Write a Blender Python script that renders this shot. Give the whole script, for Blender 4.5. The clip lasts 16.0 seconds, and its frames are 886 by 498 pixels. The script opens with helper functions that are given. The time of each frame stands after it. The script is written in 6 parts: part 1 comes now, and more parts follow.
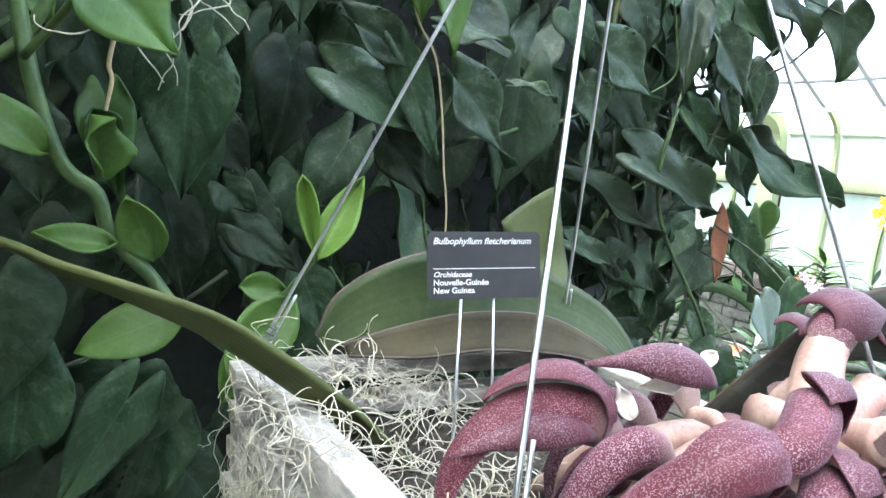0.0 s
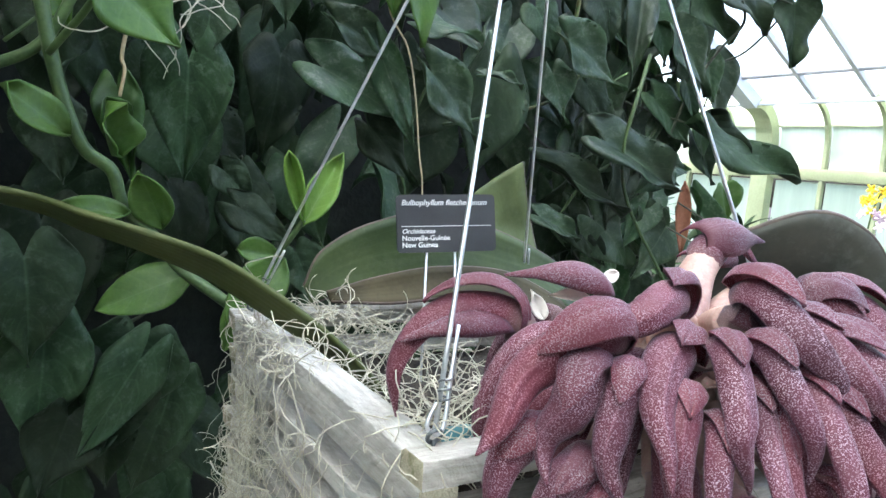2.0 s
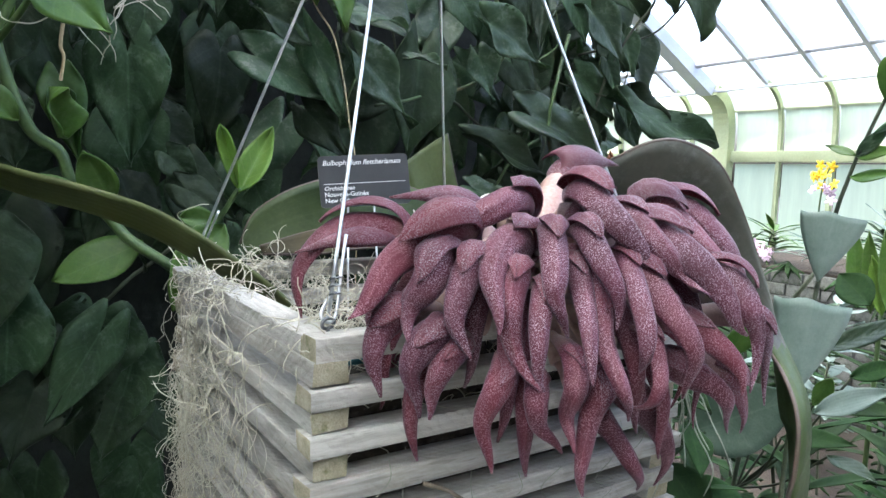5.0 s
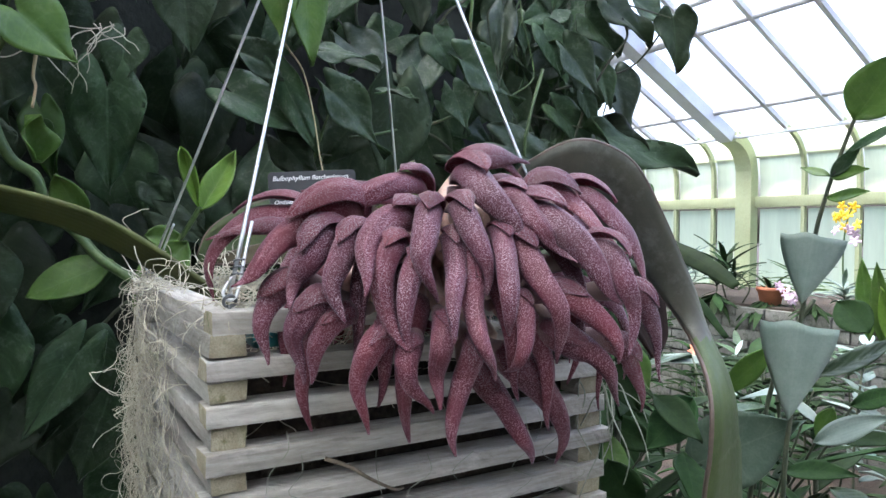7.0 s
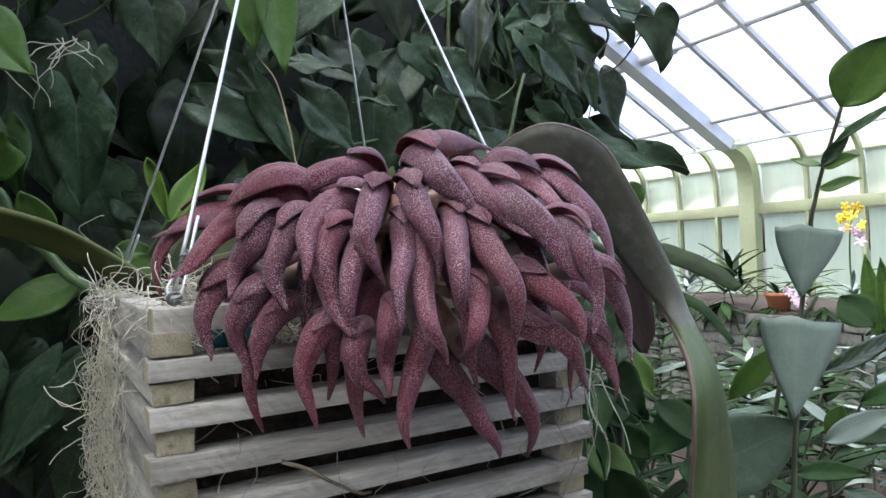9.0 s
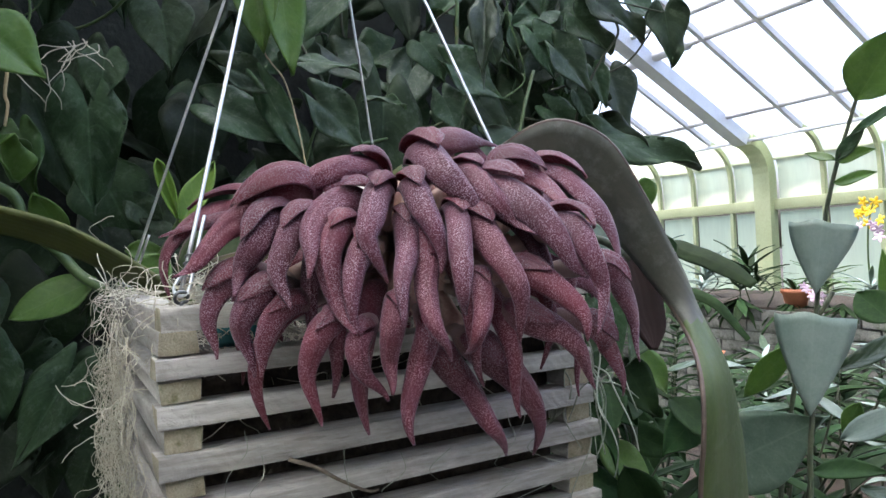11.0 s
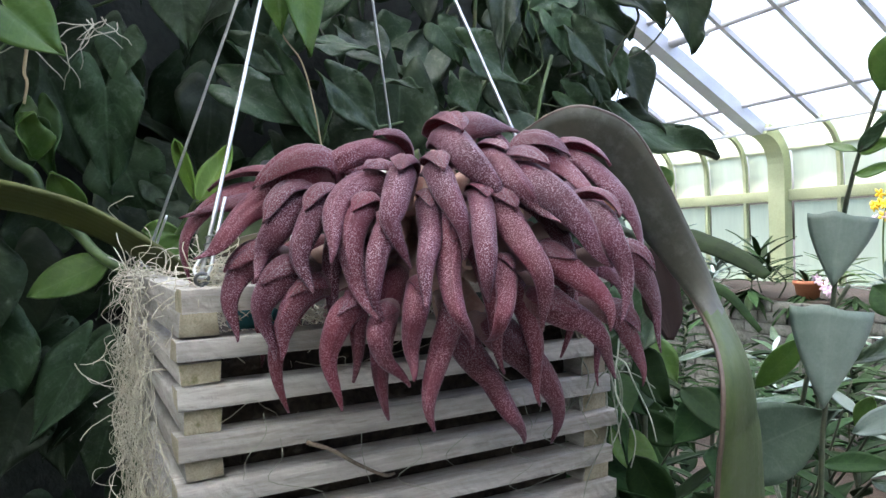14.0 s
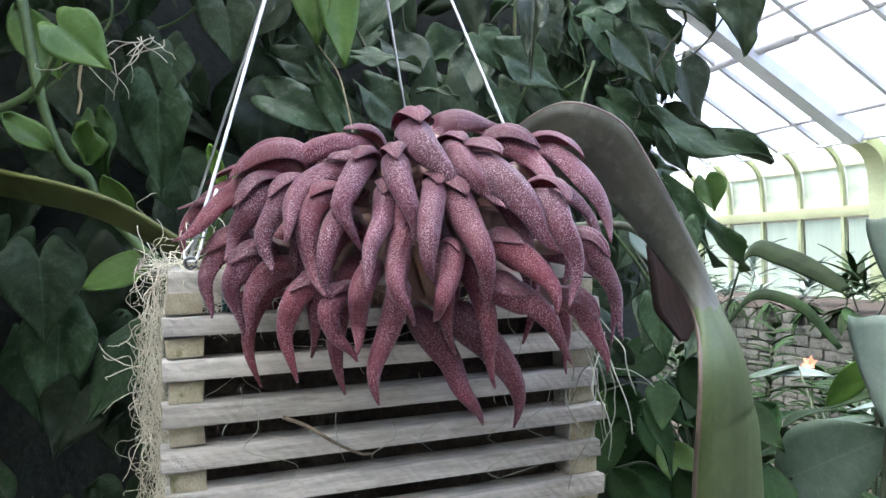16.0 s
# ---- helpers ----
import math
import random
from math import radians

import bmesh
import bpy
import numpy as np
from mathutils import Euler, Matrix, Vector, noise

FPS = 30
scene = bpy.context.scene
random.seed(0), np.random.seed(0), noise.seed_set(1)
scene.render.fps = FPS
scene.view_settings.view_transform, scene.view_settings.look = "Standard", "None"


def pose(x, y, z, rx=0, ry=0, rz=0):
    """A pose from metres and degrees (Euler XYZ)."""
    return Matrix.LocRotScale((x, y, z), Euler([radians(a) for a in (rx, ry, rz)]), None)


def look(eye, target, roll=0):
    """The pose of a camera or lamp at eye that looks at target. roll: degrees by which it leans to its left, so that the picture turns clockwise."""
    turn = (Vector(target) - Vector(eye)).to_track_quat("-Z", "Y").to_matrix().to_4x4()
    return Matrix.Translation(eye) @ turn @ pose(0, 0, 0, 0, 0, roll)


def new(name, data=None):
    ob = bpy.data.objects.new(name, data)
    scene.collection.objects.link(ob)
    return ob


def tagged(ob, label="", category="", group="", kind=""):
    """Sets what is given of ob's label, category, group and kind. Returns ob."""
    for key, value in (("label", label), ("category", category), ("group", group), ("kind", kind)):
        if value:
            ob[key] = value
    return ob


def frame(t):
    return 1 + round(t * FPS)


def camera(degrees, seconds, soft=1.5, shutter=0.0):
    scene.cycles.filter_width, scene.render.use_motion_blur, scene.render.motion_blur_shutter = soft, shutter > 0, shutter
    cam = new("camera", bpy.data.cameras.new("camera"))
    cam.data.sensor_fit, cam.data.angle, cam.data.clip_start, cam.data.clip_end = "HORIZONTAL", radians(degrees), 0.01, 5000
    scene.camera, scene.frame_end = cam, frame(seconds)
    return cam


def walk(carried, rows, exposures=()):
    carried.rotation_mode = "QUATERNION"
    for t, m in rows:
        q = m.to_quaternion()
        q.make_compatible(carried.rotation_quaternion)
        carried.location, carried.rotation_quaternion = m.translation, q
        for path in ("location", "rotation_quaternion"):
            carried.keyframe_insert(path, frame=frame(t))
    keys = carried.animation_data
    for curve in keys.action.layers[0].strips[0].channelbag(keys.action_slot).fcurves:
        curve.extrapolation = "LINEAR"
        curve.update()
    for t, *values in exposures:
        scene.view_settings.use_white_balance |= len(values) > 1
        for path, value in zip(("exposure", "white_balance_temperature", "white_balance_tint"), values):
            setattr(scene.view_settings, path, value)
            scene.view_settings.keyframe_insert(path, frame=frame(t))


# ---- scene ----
cam = camera(67.7, 16.0)
PATH = [
    (0, (-0.119, -0.149, 1.551), (0.88, 1.564, 1.289), 6.2),
    (0.5, (-0.13, -0.175, 1.55), (0.864, 1.541, 1.29), 5.7),
    (1, (-0.128, -0.199, 1.545), (0.854, 1.525, 1.299), 5.7),
    (1.5, (-0.132, -0.219, 1.539), (0.847, 1.507, 1.294), 5.0),
    (2, (-0.133, -0.234, 1.53), (0.863, 1.482, 1.274), 4.9),
    (2.5, (-0.14, -0.256, 1.524), (0.873, 1.447, 1.258), 4.2),
    (3, (-0.132, -0.26, 1.517), (0.883, 1.442, 1.247), 3.8),
    (3.5, (-0.129, -0.266, 1.511), (0.892, 1.431, 1.235), 3.1),
    (4, (-0.124, -0.279, 1.502), (0.927, 1.4, 1.223), 2.8),
    (4.2, (-0.124, -0.288, 1.499), (0.945, 1.38, 1.223), 2.4),
    (6.3, (-0.097, -0.37, 1.468), (0.871, 1.376, 1.352), 0.5),
    (6.5, (-0.087, -0.374, 1.461), (0.866, 1.381, 1.366), 0.7),
    (7, (-0.065, -0.392, 1.45), (0.912, 1.352, 1.384), 0.3),
    (7.5, (-0.045, -0.405, 1.441), (0.936, 1.337, 1.403), 0.2),
    (8, (-0.033, -0.403, 1.436), (0.936, 1.346, 1.439), -1.0),
    (8.5, (-0.031, -0.397, 1.432), (0.932, 1.356, 1.463), -1.6),
    (9, (-0.029, -0.391, 1.426), (0.931, 1.363, 1.431), -2.3),
    (11.5, (-0.024, -0.395, 1.425), (0.892, 1.384, 1.427), -2.7),
    (12, (-0.027, -0.398, 1.427), (0.879, 1.386, 1.426), -2.6),
    (12.5, (-0.029, -0.397, 1.427), (0.868, 1.39, 1.426), -2.2),
    (13, (-0.03, -0.394, 1.426), (0.867, 1.393, 1.416), -2.0),
    (13.5, (-0.031, -0.388, 1.424), (0.868, 1.398, 1.401), -1.7),
    (14, (-0.029, -0.387, 1.426), (0.868, 1.401, 1.384), -1.7),
    (14.5, (-0.027, -0.389, 1.424), (0.87, 1.398, 1.377), -1.6),
    (15, (-0.014, -0.409, 1.417), (0.828, 1.405, 1.377), -3.1),
    (15.5, (0.001, -0.419, 1.411), (0.766, 1.429, 1.4), -2.1),
    (16, (0.028, -0.431, 1.408), (0.697, 1.454, 1.417), -1.3),
]
EXPOSURES = [(0.0, 3.48, 5840, 9), (1.5, 3.22, 5840, 9), (3.5, 2.97, 5840, 9), (6.5, 2.84, 5880, 14), (9.0, 2.50, 6000, 15), (12.0, 2.61, 6000, 15), (14.5, 2.80, 6000, 15), (16.0, 3.06, 6000, 15)]
walk(cam, [(t, look(eye, target, roll)) for t, eye, target, roll in PATH], exposures=EXPOSURES)

# ---------------------------------------------------------------- daylight
world = bpy.data.worlds.new("overcast_sky")
scene.world = world
world.use_nodes = True
wn, wl = world.node_tree.nodes, world.node_tree.links
sky = wn.new("ShaderNodeTexSky")
sky.sky_type = "NISHITA"
sky.sun_disc = False
sky.sun_elevation, sky.sun_rotation = radians(74), radians(320)
sky.air_density, sky.dust_density, sky.ozone_density = 1.0, 8.0, 2.0
wn["Background"].inputs["Strength"].default_value = 0.15
wl.new(sky.outputs["Color"], wn["Background"].inputs["Color"])
sun = new("sun", bpy.data.lights.new("sun", "SUN"))
sun.data.energy, sun.data.angle, sun.data.color = 0.18, radians(60), (1.0, 0.97, 0.93)
sun.matrix_world = look((-0.92, 1.1, 5.0), (0, 0, 0))


# ---------------------------------------------------------------- materials
def nodes_of(name):
    m = bpy.data.materials.new(name)
    m.use_nodes = True
    return m, m.node_tree.nodes, m.node_tree.links


def noise_tex(n, l, coord, scale, detail=3.0, rough=0.55):
    t = n.new("ShaderNodeTexNoise")
    t.inputs["Scale"].default_value, t.inputs["Detail"].default_value, t.inputs["Roughness"].default_value = scale, detail, rough
    l.new(coord, t.inputs["Vector"])
    return t.outputs["Fac"]


def ramp(n, l, fac, stops):
    r = n.new("ShaderNodeValToRGB")
    e = r.color_ramp.elements
    while len(e) < len(stops):
        e.new(0.5)
    for i, (p, c) in enumerate(stops):
        e[i].position, e[i].color = p, (*c, 1.0)
    l.new(fac, r.inputs["Fac"])
    return r.outputs["Color"]


def mix(n, l, kind, fac, a, b):
    x = n.new("ShaderNodeMix")
    x.data_type, x.blend_type = "RGBA", kind
    for sock, v in ((x.inputs["Factor"], fac), (x.inputs[6], a), (x.inputs[7], b)):
        if isinstance(v, bpy.types.NodeSocket):
            l.new(v, sock)
        elif isinstance(v, tuple):
            sock.default_value = (*v, 1.0)
        else:
            sock.default_value = v
    return x.outputs[2]


def maths(n, l, op, a, b=0.0, c=0.0):
    x = n.new("ShaderNodeMath")
    x.operation = op
    for sock, v in zip(x.inputs, (a, b, c)):
        if isinstance(v, bpy.types.NodeSocket):
            l.new(v, sock)
        else:
            sock.default_value = v
    return x.outputs[0]


def bump(n, l, height, strength, distance=0.002):
    b = n.new("ShaderNodeBump")
    b.inputs["Strength"].default_value, b.inputs["Distance"].default_value = strength, distance
    l.new(height, b.inputs["Height"])
    return b.outputs["Normal"]


def vary(n, l, colour, amount):
    """Lightens or darkens a colour a little from object to object."""
    info = n.new("ShaderNodeObjectInfo")
    hsv = n.new("ShaderNodeHueSaturation")
    l.new(maths(n, l, "MULTIPLY_ADD", info.outputs["Random"], 2 * amount, 1 - amount), hsv.inputs["Value"])
    l.new(maths(n, l, "MULTIPLY_ADD", info.outputs["Random"], 0.05 * amount, 0.5 - 0.025 * amount), hsv.inputs["Hue"])
    l.new(colour, hsv.inputs["Color"])
    return hsv.outputs["Color"]


def surface(name, dark, light, rough=0.7, scale=20.0, fine=200.0, relief=0.3, depth=0.001, metal=0.0, stretch=(1, 1, 1), differ=0.1, spots=None):
    """A material with grain at two scales; spots: (colour, scale, from) for stains."""
    m, n, l = nodes_of(name)
    p = n["Principled BSDF"]
    tc = n.new("ShaderNodeTexCoord")
    mp = n.new("ShaderNodeMapping")
    mp.inputs["Scale"].default_value = stretch
    l.new(tc.outputs["Object"], mp.inputs["Vector"])
    v = mp.outputs["Vector"]
    big, small = noise_tex(n, l, v, scale), noise_tex(n, l, v, fine, 4.0)
    col = ramp(n, l, maths(n, l, "MULTIPLY_ADD", small, 0.45, maths(n, l, "MULTIPLY", big, 0.55)), [(0.36, dark), (0.64, light)])
    if spots:
        s = ramp(n, l, noise_tex(n, l, tc.outputs["Object"], spots[1], 5.0, 0.65), [(spots[2], (0, 0, 0)), (min(0.99, spots[2] + 0.12), (1, 1, 1))])
        col = mix(n, l, "MIX", s, col, spots[0])
    l.new(vary(n, l, col, differ), p.inputs["Base Color"])
    l.new(maths(n, l, "MULTIPLY_ADD", small, 0.25, rough - 0.12), p.inputs["Roughness"])
    p.inputs["Metallic"].default_value = metal
    l.new(bump(n, l, small, relief, depth), p.inputs["Normal"])
    return m


def leaf_material(name, dark, light, rib, rough=0.42, veins=9.0, slant=0.9, relief=0.5, through_light=0.25, ribs=0.5, differ=0.22, dust=0.0, shine=0.32, parallel=0):
    """Leaf skin: side veins that run forward from the midrib, blotches, and some light let through."""
    m, n, l = nodes_of(name)
    p = n["Principled BSDF"]
    tc = n.new("ShaderNodeTexCoord")
    uv = n.new("ShaderNodeSeparateXYZ")
    l.new(tc.outputs["UV"], uv.inputs[0])
    across = maths(n, l, "ABSOLUTE", maths(n, l, "MULTIPLY_ADD", uv.outputs[0], 2.0, -1.0))
    obj = tc.outputs["Object"]
    wob = noise_tex(n, l, obj, 25.0)
    ph = maths(n, l, "MULTIPLY_ADD", across, -slant * veins / 3.0, maths(n, l, "MULTIPLY_ADD", uv.outputs[1], veins, maths(n, l, "MULTIPLY", wob, 0.8)))
    if parallel:
        ph = maths(n, l, "MULTIPLY_ADD", uv.outputs[0], parallel, maths(n, l, "MULTIPLY", wob, 0.5))
    tri = maths(n, l, "ABSOLUTE", maths(n, l, "MULTIPLY_ADD", maths(n, l, "FRACT", ph), 2.0, -1.0))
    line = ramp(n, l, tri, [(0.0, (1, 1, 1)), (0.16, (0, 0, 0))])
    mid = ramp(n, l, across, [(0.0, (1, 1, 1)), (0.05, (0, 0, 0))])
    vein = maths(n, l, "MAXIMUM", maths(n, l, "MULTIPLY", line, 0.55), mid)
    big, small = noise_tex(n, l, obj, 18.0), noise_tex(n, l, obj, 260.0, 4.0)
    col = ramp(n, l, maths(n, l, "MULTIPLY_ADD", small, 0.3, maths(n, l, "MULTIPLY", big, 0.7)), [(0.34, dark), (0.66, light)])
    col = mix(n, l, "MIX", maths(n, l, "MULTIPLY", vein, ribs), col, rib)
    if dust:
        d = ramp(n, l, noise_tex(n, l, obj, 60.0, 6.0, 0.75), [(0.52, (0, 0, 0)), (0.72, (1, 1, 1))])
        col = mix(n, l, "MIX", maths(n, l, "MULTIPLY", d, dust), col, (0.42, 0.46, 0.44))
    col = vary(n, l, col, differ)
    l.new(col, p.inputs["Base Color"])
    l.new(maths(n, l, "MULTIPLY_ADD", small, 0.3, rough - 0.15), p.inputs["Roughness"])
    pil = maths(n, l, "MULTIPLY_ADD", tri, 0.22, maths(n, l, "MULTIPLY_ADD", big, 0.6, maths(n, l, "MULTIPLY", small, 0.15)))
    l.new(bump(n, l, pil, relief, 0.003), p.inputs["Normal"])
    p.inputs["Specular IOR Level"].default_value = shine
    tr = n.new("ShaderNodeBsdfTranslucent")
    l.new(mix(n, l, "MULTIPLY", 1.0, col, (1.0, 1.15, 0.45)), tr.inputs["Color"])
    ms = n.new("ShaderNodeMixShader")
    ms.inputs["Fac"].default_value = through_light
    l.new(p.outputs[0], ms.inputs[1])
    l.new(tr.outputs[0], ms.inputs[2])
    l.new(ms.outputs[0], n["Material Output"].inputs["Surface"])
    return m


def petal_material(name, dark, light, speck, amount, rough=0.55, through_light=0.06, keel=0.0, pale=0.7, fade=0.27):
    """Waxy purple petal with raised pale specks, thickest toward the middle of the tongue."""
    m, n, l = nodes_of(name)
    p = n["Principled BSDF"]
    tc = n.new("ShaderNodeTexCoord")
    obj = tc.outputs["Object"]
    uv = n.new("ShaderNodeSeparateXYZ")
    l.new(tc.outputs["UV"], uv.inputs[0])
    big, small = noise_tex(n, l, obj, 22.0), noise_tex(n, l, obj, 500.0, 3.0)
    col = ramp(n, l, big, [(0.3, dark), (0.7, light)])
    info = n.new("ShaderNodeObjectInfo")
    col = mix(n, l, "MIX", maths(n, l, "MULTIPLY", maths(n, l, "POWER", info.outputs["Random"], 2.0), 0.5), col, (0.150, 0.024, 0.036))
    sp = noise_tex(n, l, obj, 1600.0, 1.0, 0.5)
    sp = ramp(n, l, sp, [(0.545, (0, 0, 0)), (0.60, (1, 1, 1))])
    zone = ramp(n, l, noise_tex(n, l, obj, 55.0, 3.0), [(0.32, (0.2, 0.2, 0.2)), (0.62, (1, 1, 1))])
    along = ramp(n, l, uv.outputs[1], [(0.02, (0.1, 0.1, 0.1)), (0.3, (1, 1, 1))])
    dots = maths(n, l, "MULTIPLY", maths(n, l, "MULTIPLY", sp, zone), along)
    col = mix(n, l, "MIX", maths(n, l, "MULTIPLY", dots, amount), col, speck)
    base = ramp(n, l, uv.outputs[1], [(0.03, (1, 1, 1)), (fade, (0, 0, 0))])
    col = mix(n, l, "MIX", maths(n, l, "MULTIPLY", base, pale), col, (0.58, 0.45, 0.40))
    if keel:
        across = maths(n, l, "ABSOLUTE", maths(n, l, "MULTIPLY_ADD", uv.outputs[0], 2.0, -1.0))
        line = ramp(n, l, across, [(0.0, (1, 1, 1)), (0.035, (0, 0, 0))])
        fork = ramp(n, l, maths(n, l, "ABSOLUTE", maths(n, l, "MULTIPLY_ADD", uv.outputs[1], -0.35, maths(n, l, "ADD", across, -0.10))), [(0.0, (0.5, 0.5, 0.5)), (0.03, (0, 0, 0))])
        rim = ramp(n, l, across, [(0.94, (0, 0, 0)), (1.0, (0.8, 0.8, 0.8))])
        col = mix(n, l, "MIX", maths(n, l, "MULTIPLY", maths(n, l, "MAXIMUM", rim, maths(n, l, "MAXIMUM", line, fork)), keel), col, (0.36, 0.17, 0.22))
    l.new(col, p.inputs["Base Color"])
    p.inputs["Roughness"].default_value = rough
    p.inputs["Specular IOR Level"].default_value = 0.32
    p.inputs["Sheen Weight"].default_value = 0.12
    p.inputs["Sheen Roughness"].default_value = 0.45
    p.inputs["Sheen Tint"].default_value = (0.75, 0.78, 1.0, 1.0)
    l.new(bump(n, l, maths(n, l, "ADD", maths(n, l, "MULTIPLY", dots, 1.0), small), 0.5, 0.0006), p.inputs["Normal"])
    tr = n.new("ShaderNodeBsdfTranslucent")
    tr.inputs["Color"].default_value = (0.42, 0.045, 0.06, 1.0)
    ms = n.new("ShaderNodeMixShader")
    ms.inputs["Fac"].default_value = through_light
    l.new(p.outputs[0], ms.inputs[1])
    l.new(tr.outputs[0], ms.inputs[2])
    l.new(ms.outputs[0], n["Material Output"].inputs["Surface"])
    return m


def sawn_wood(name, axis):
    """Limewashed slats: long grain, slanting saw marks, rubbed and dirty patches. axis: the way the grain runs."""
    m, n, l = nodes_of(name)
    p = n["Principled BSDF"]
    tc, info = n.new("ShaderNodeTexCoord"), n.new("ShaderNodeObjectInfo")
    obj = tc.outputs["Object"]
    mp = n.new("ShaderNodeMapping")
    mp.inputs["Scale"].default_value = (0.12, 1, 1) if axis == 0 else (1, 0.12, 1)
    l.new(obj, mp.inputs["Vector"])
    shift = n.new("ShaderNodeVectorMath")
    l.new(mp.outputs["Vector"], shift.inputs[0])
    l.new(info.outputs["Random"], shift.inputs[1])
    v = shift.outputs[0]
    grain, broad, fine = noise_tex(n, l, v, 260.0, 6.0, 0.7), noise_tex(n, l, v, 45.0, 3.0), noise_tex(n, l, obj, 900.0, 4.0, 0.7)
    saw = n.new("ShaderNodeTexWave")
    saw.wave_type, saw.bands_direction = "BANDS", "DIAGONAL"
    saw.inputs["Scale"].default_value, saw.inputs["Distortion"].default_value, saw.inputs["Detail"].default_value = 75.0, 5.0, 3.0
    l.new(obj, saw.inputs["Vector"])
    col = ramp(n, l, maths(n, l, "MULTIPLY_ADD", grain, 0.5, maths(n, l, "MULTIPLY", broad, 0.5)), [(0.34, (0.29, 0.27, 0.235)), (0.50, (0.44, 0.42, 0.385)), (0.66, (0.66, 0.64, 0.60))])
    dirt = ramp(n, l, noise_tex(n, l, obj, 28.0, 6.0, 0.7), [(0.54, (0, 0, 0)), (0.74, (1, 1, 1))])
    col = mix(n, l, "MIX", maths(n, l, "MULTIPLY", dirt, 0.45), col, (0.22, 0.20, 0.16))
    nick = ramp(n, l, noise_tex(n, l, v, 330.0, 2.0), [(0.30, (1, 1, 1)), (0.36, (0, 0, 0))])
    col = mix(n, l, "MIX", maths(n, l, "MULTIPLY", nick, 0.3), col, (0.16, 0.14, 0.11))
    l.new(vary(n, l, col, 0.14), p.inputs["Base Color"])
    p.inputs["Roughness"].default_value = 0.88
    p.inputs["Specular IOR Level"].default_value = 0.25
    height = maths(n, l, "MULTIPLY_ADD", saw.outputs["Fac"], 0.28, maths(n, l, "MULTIPLY_ADD", grain, 0.9, maths(n, l, "MULTIPLY", fine, 0.7)))
    l.new(bump(n, l, height, 0.9, 0.0022), p.inputs["Normal"])
    return m


def glass_material(name, tint, milk, rough=0.02):
    """Thin pane: clear, mirrored by Fresnel, with some milky shading wash that scatters the daylight."""
    m, n, l = nodes_of(name)
    n.remove(n["Principled BSDF"])
    tc = n.new("ShaderNodeTexCoord")
    mp = n.new("ShaderNodeMapping")
    mp.inputs["Scale"].default_value = (6.0, 6.0, 0.6)
    l.new(tc.outputs["Object"], mp.inputs["Vector"])
    streak = noise_tex(n, l, mp.outputs["Vector"], 1.6, 5.0, 0.7)
    clear, scat, shine = n.new("ShaderNodeBsdfTransparent"), n.new("ShaderNodeBsdfTranslucent"), n.new("ShaderNodeBsdfGlossy")
    clear.inputs["Color"].default_value = (*tint, 1)
    scat.inputs["Color"].default_value = (*tint, 1)
    shine.inputs["Roughness"].default_value = rough
    a, b, fr = n.new("ShaderNodeMixShader"), n.new("ShaderNodeMixShader"), n.new("ShaderNodeLayerWeight")
    fr.inputs["Blend"].default_value = 0.5
    l.new(maths(n, l, "MULTIPLY_ADD", streak, 0.5 * milk, 0.72 * milk), a.inputs["Fac"])
    l.new(clear.outputs[0], a.inputs[1])
    l.new(scat.outputs[0], a.inputs[2])
    l.new(maths(n, l, "MULTIPLY_ADD", maths(n, l, "POWER", fr.outputs["Facing"], 5.0), 0.6, 0.03), b.inputs["Fac"])
    l.new(a.outputs[0], b.inputs[1])
    l.new(shine.outputs[0], b.inputs[2])
    l.new(b.outputs[0], n["Material Output"].inputs["Surface"])
    return m


MAROON = leaf_material("maroon_leaf_back", (0.020, 0.011, 0.009), (0.034, 0.019, 0.016), (0.04, 0.024, 0.02), 0.6, 2.0, 0.2, 0.25, 0.06, 0.2, 0.05, 0.0, 0.15, 6)
WOOD = sawn_wood("whitewashed_cedar", 0)
WOOD_SIDE = sawn_wood("whitewashed_cedar_side", 1)
END_GRAIN = surface("mossy_end_grain", (0.27, 0.24, 0.16), (0.47, 0.43, 0.32), 0.95, 90, 900, 1.0, 0.0015, spots=((0.16, 0.17, 0.08), 60, 0.55))
WIRE = surface("galvanised_wire", (0.50, 0.52, 0.54), (0.72, 0.74, 0.76), 0.38, 60, 700, 0.15, 0.0003, metal=0.9)
EYE_STEEL = surface("dull_zinc", (0.13, 0.14, 0.15), (0.25, 0.26, 0.27), 0.5, 60, 700, 0.3, 0.0004, metal=0.7)
MOSS = surface("dry_spanish_moss", (0.37, 0.34, 0.26), (0.62, 0.59, 0.485), 0.9, 60, 500, 0.2, 0.0005, differ=0.15)
BARK = surface("dark_bark_mix", (0.015, 0.012, 0.009), (0.075, 0.06, 0.045), 0.95, 60, 260, 1.0, 0.004)
TAG = surface("black_engraving_plastic", (0.022, 0.023, 0.026), (0.036, 0.037, 0.041), 0.5, 40, 900, 0.08, 0.0002)
TAG_TEXT = surface("white_engraving", (0.74, 0.74, 0.74), (0.84, 0.84, 0.84), 0.6, 50, 400, 0.05, 0.0002)
ORCHID_LEAF = leaf_material("orchid_leaf", (0.033, 0.052, 0.018), (0.064, 0.090, 0.032), (0.085, 0.115, 0.055), 0.46, 2.0, 0.2, 0.16, 0.12, 0.25, 0.12, 0.05, 0.26, 7)
TORN_LEAF = leaf_material("pale_torn_leaf", (0.085, 0.110, 0.042), (0.130, 0.160, 0.066), (0.15, 0.18, 0.09), 0.42, 2.0, 0.2, 0.16, 0.3, 0.22, 0.08, 0.05, 0.3, 6)
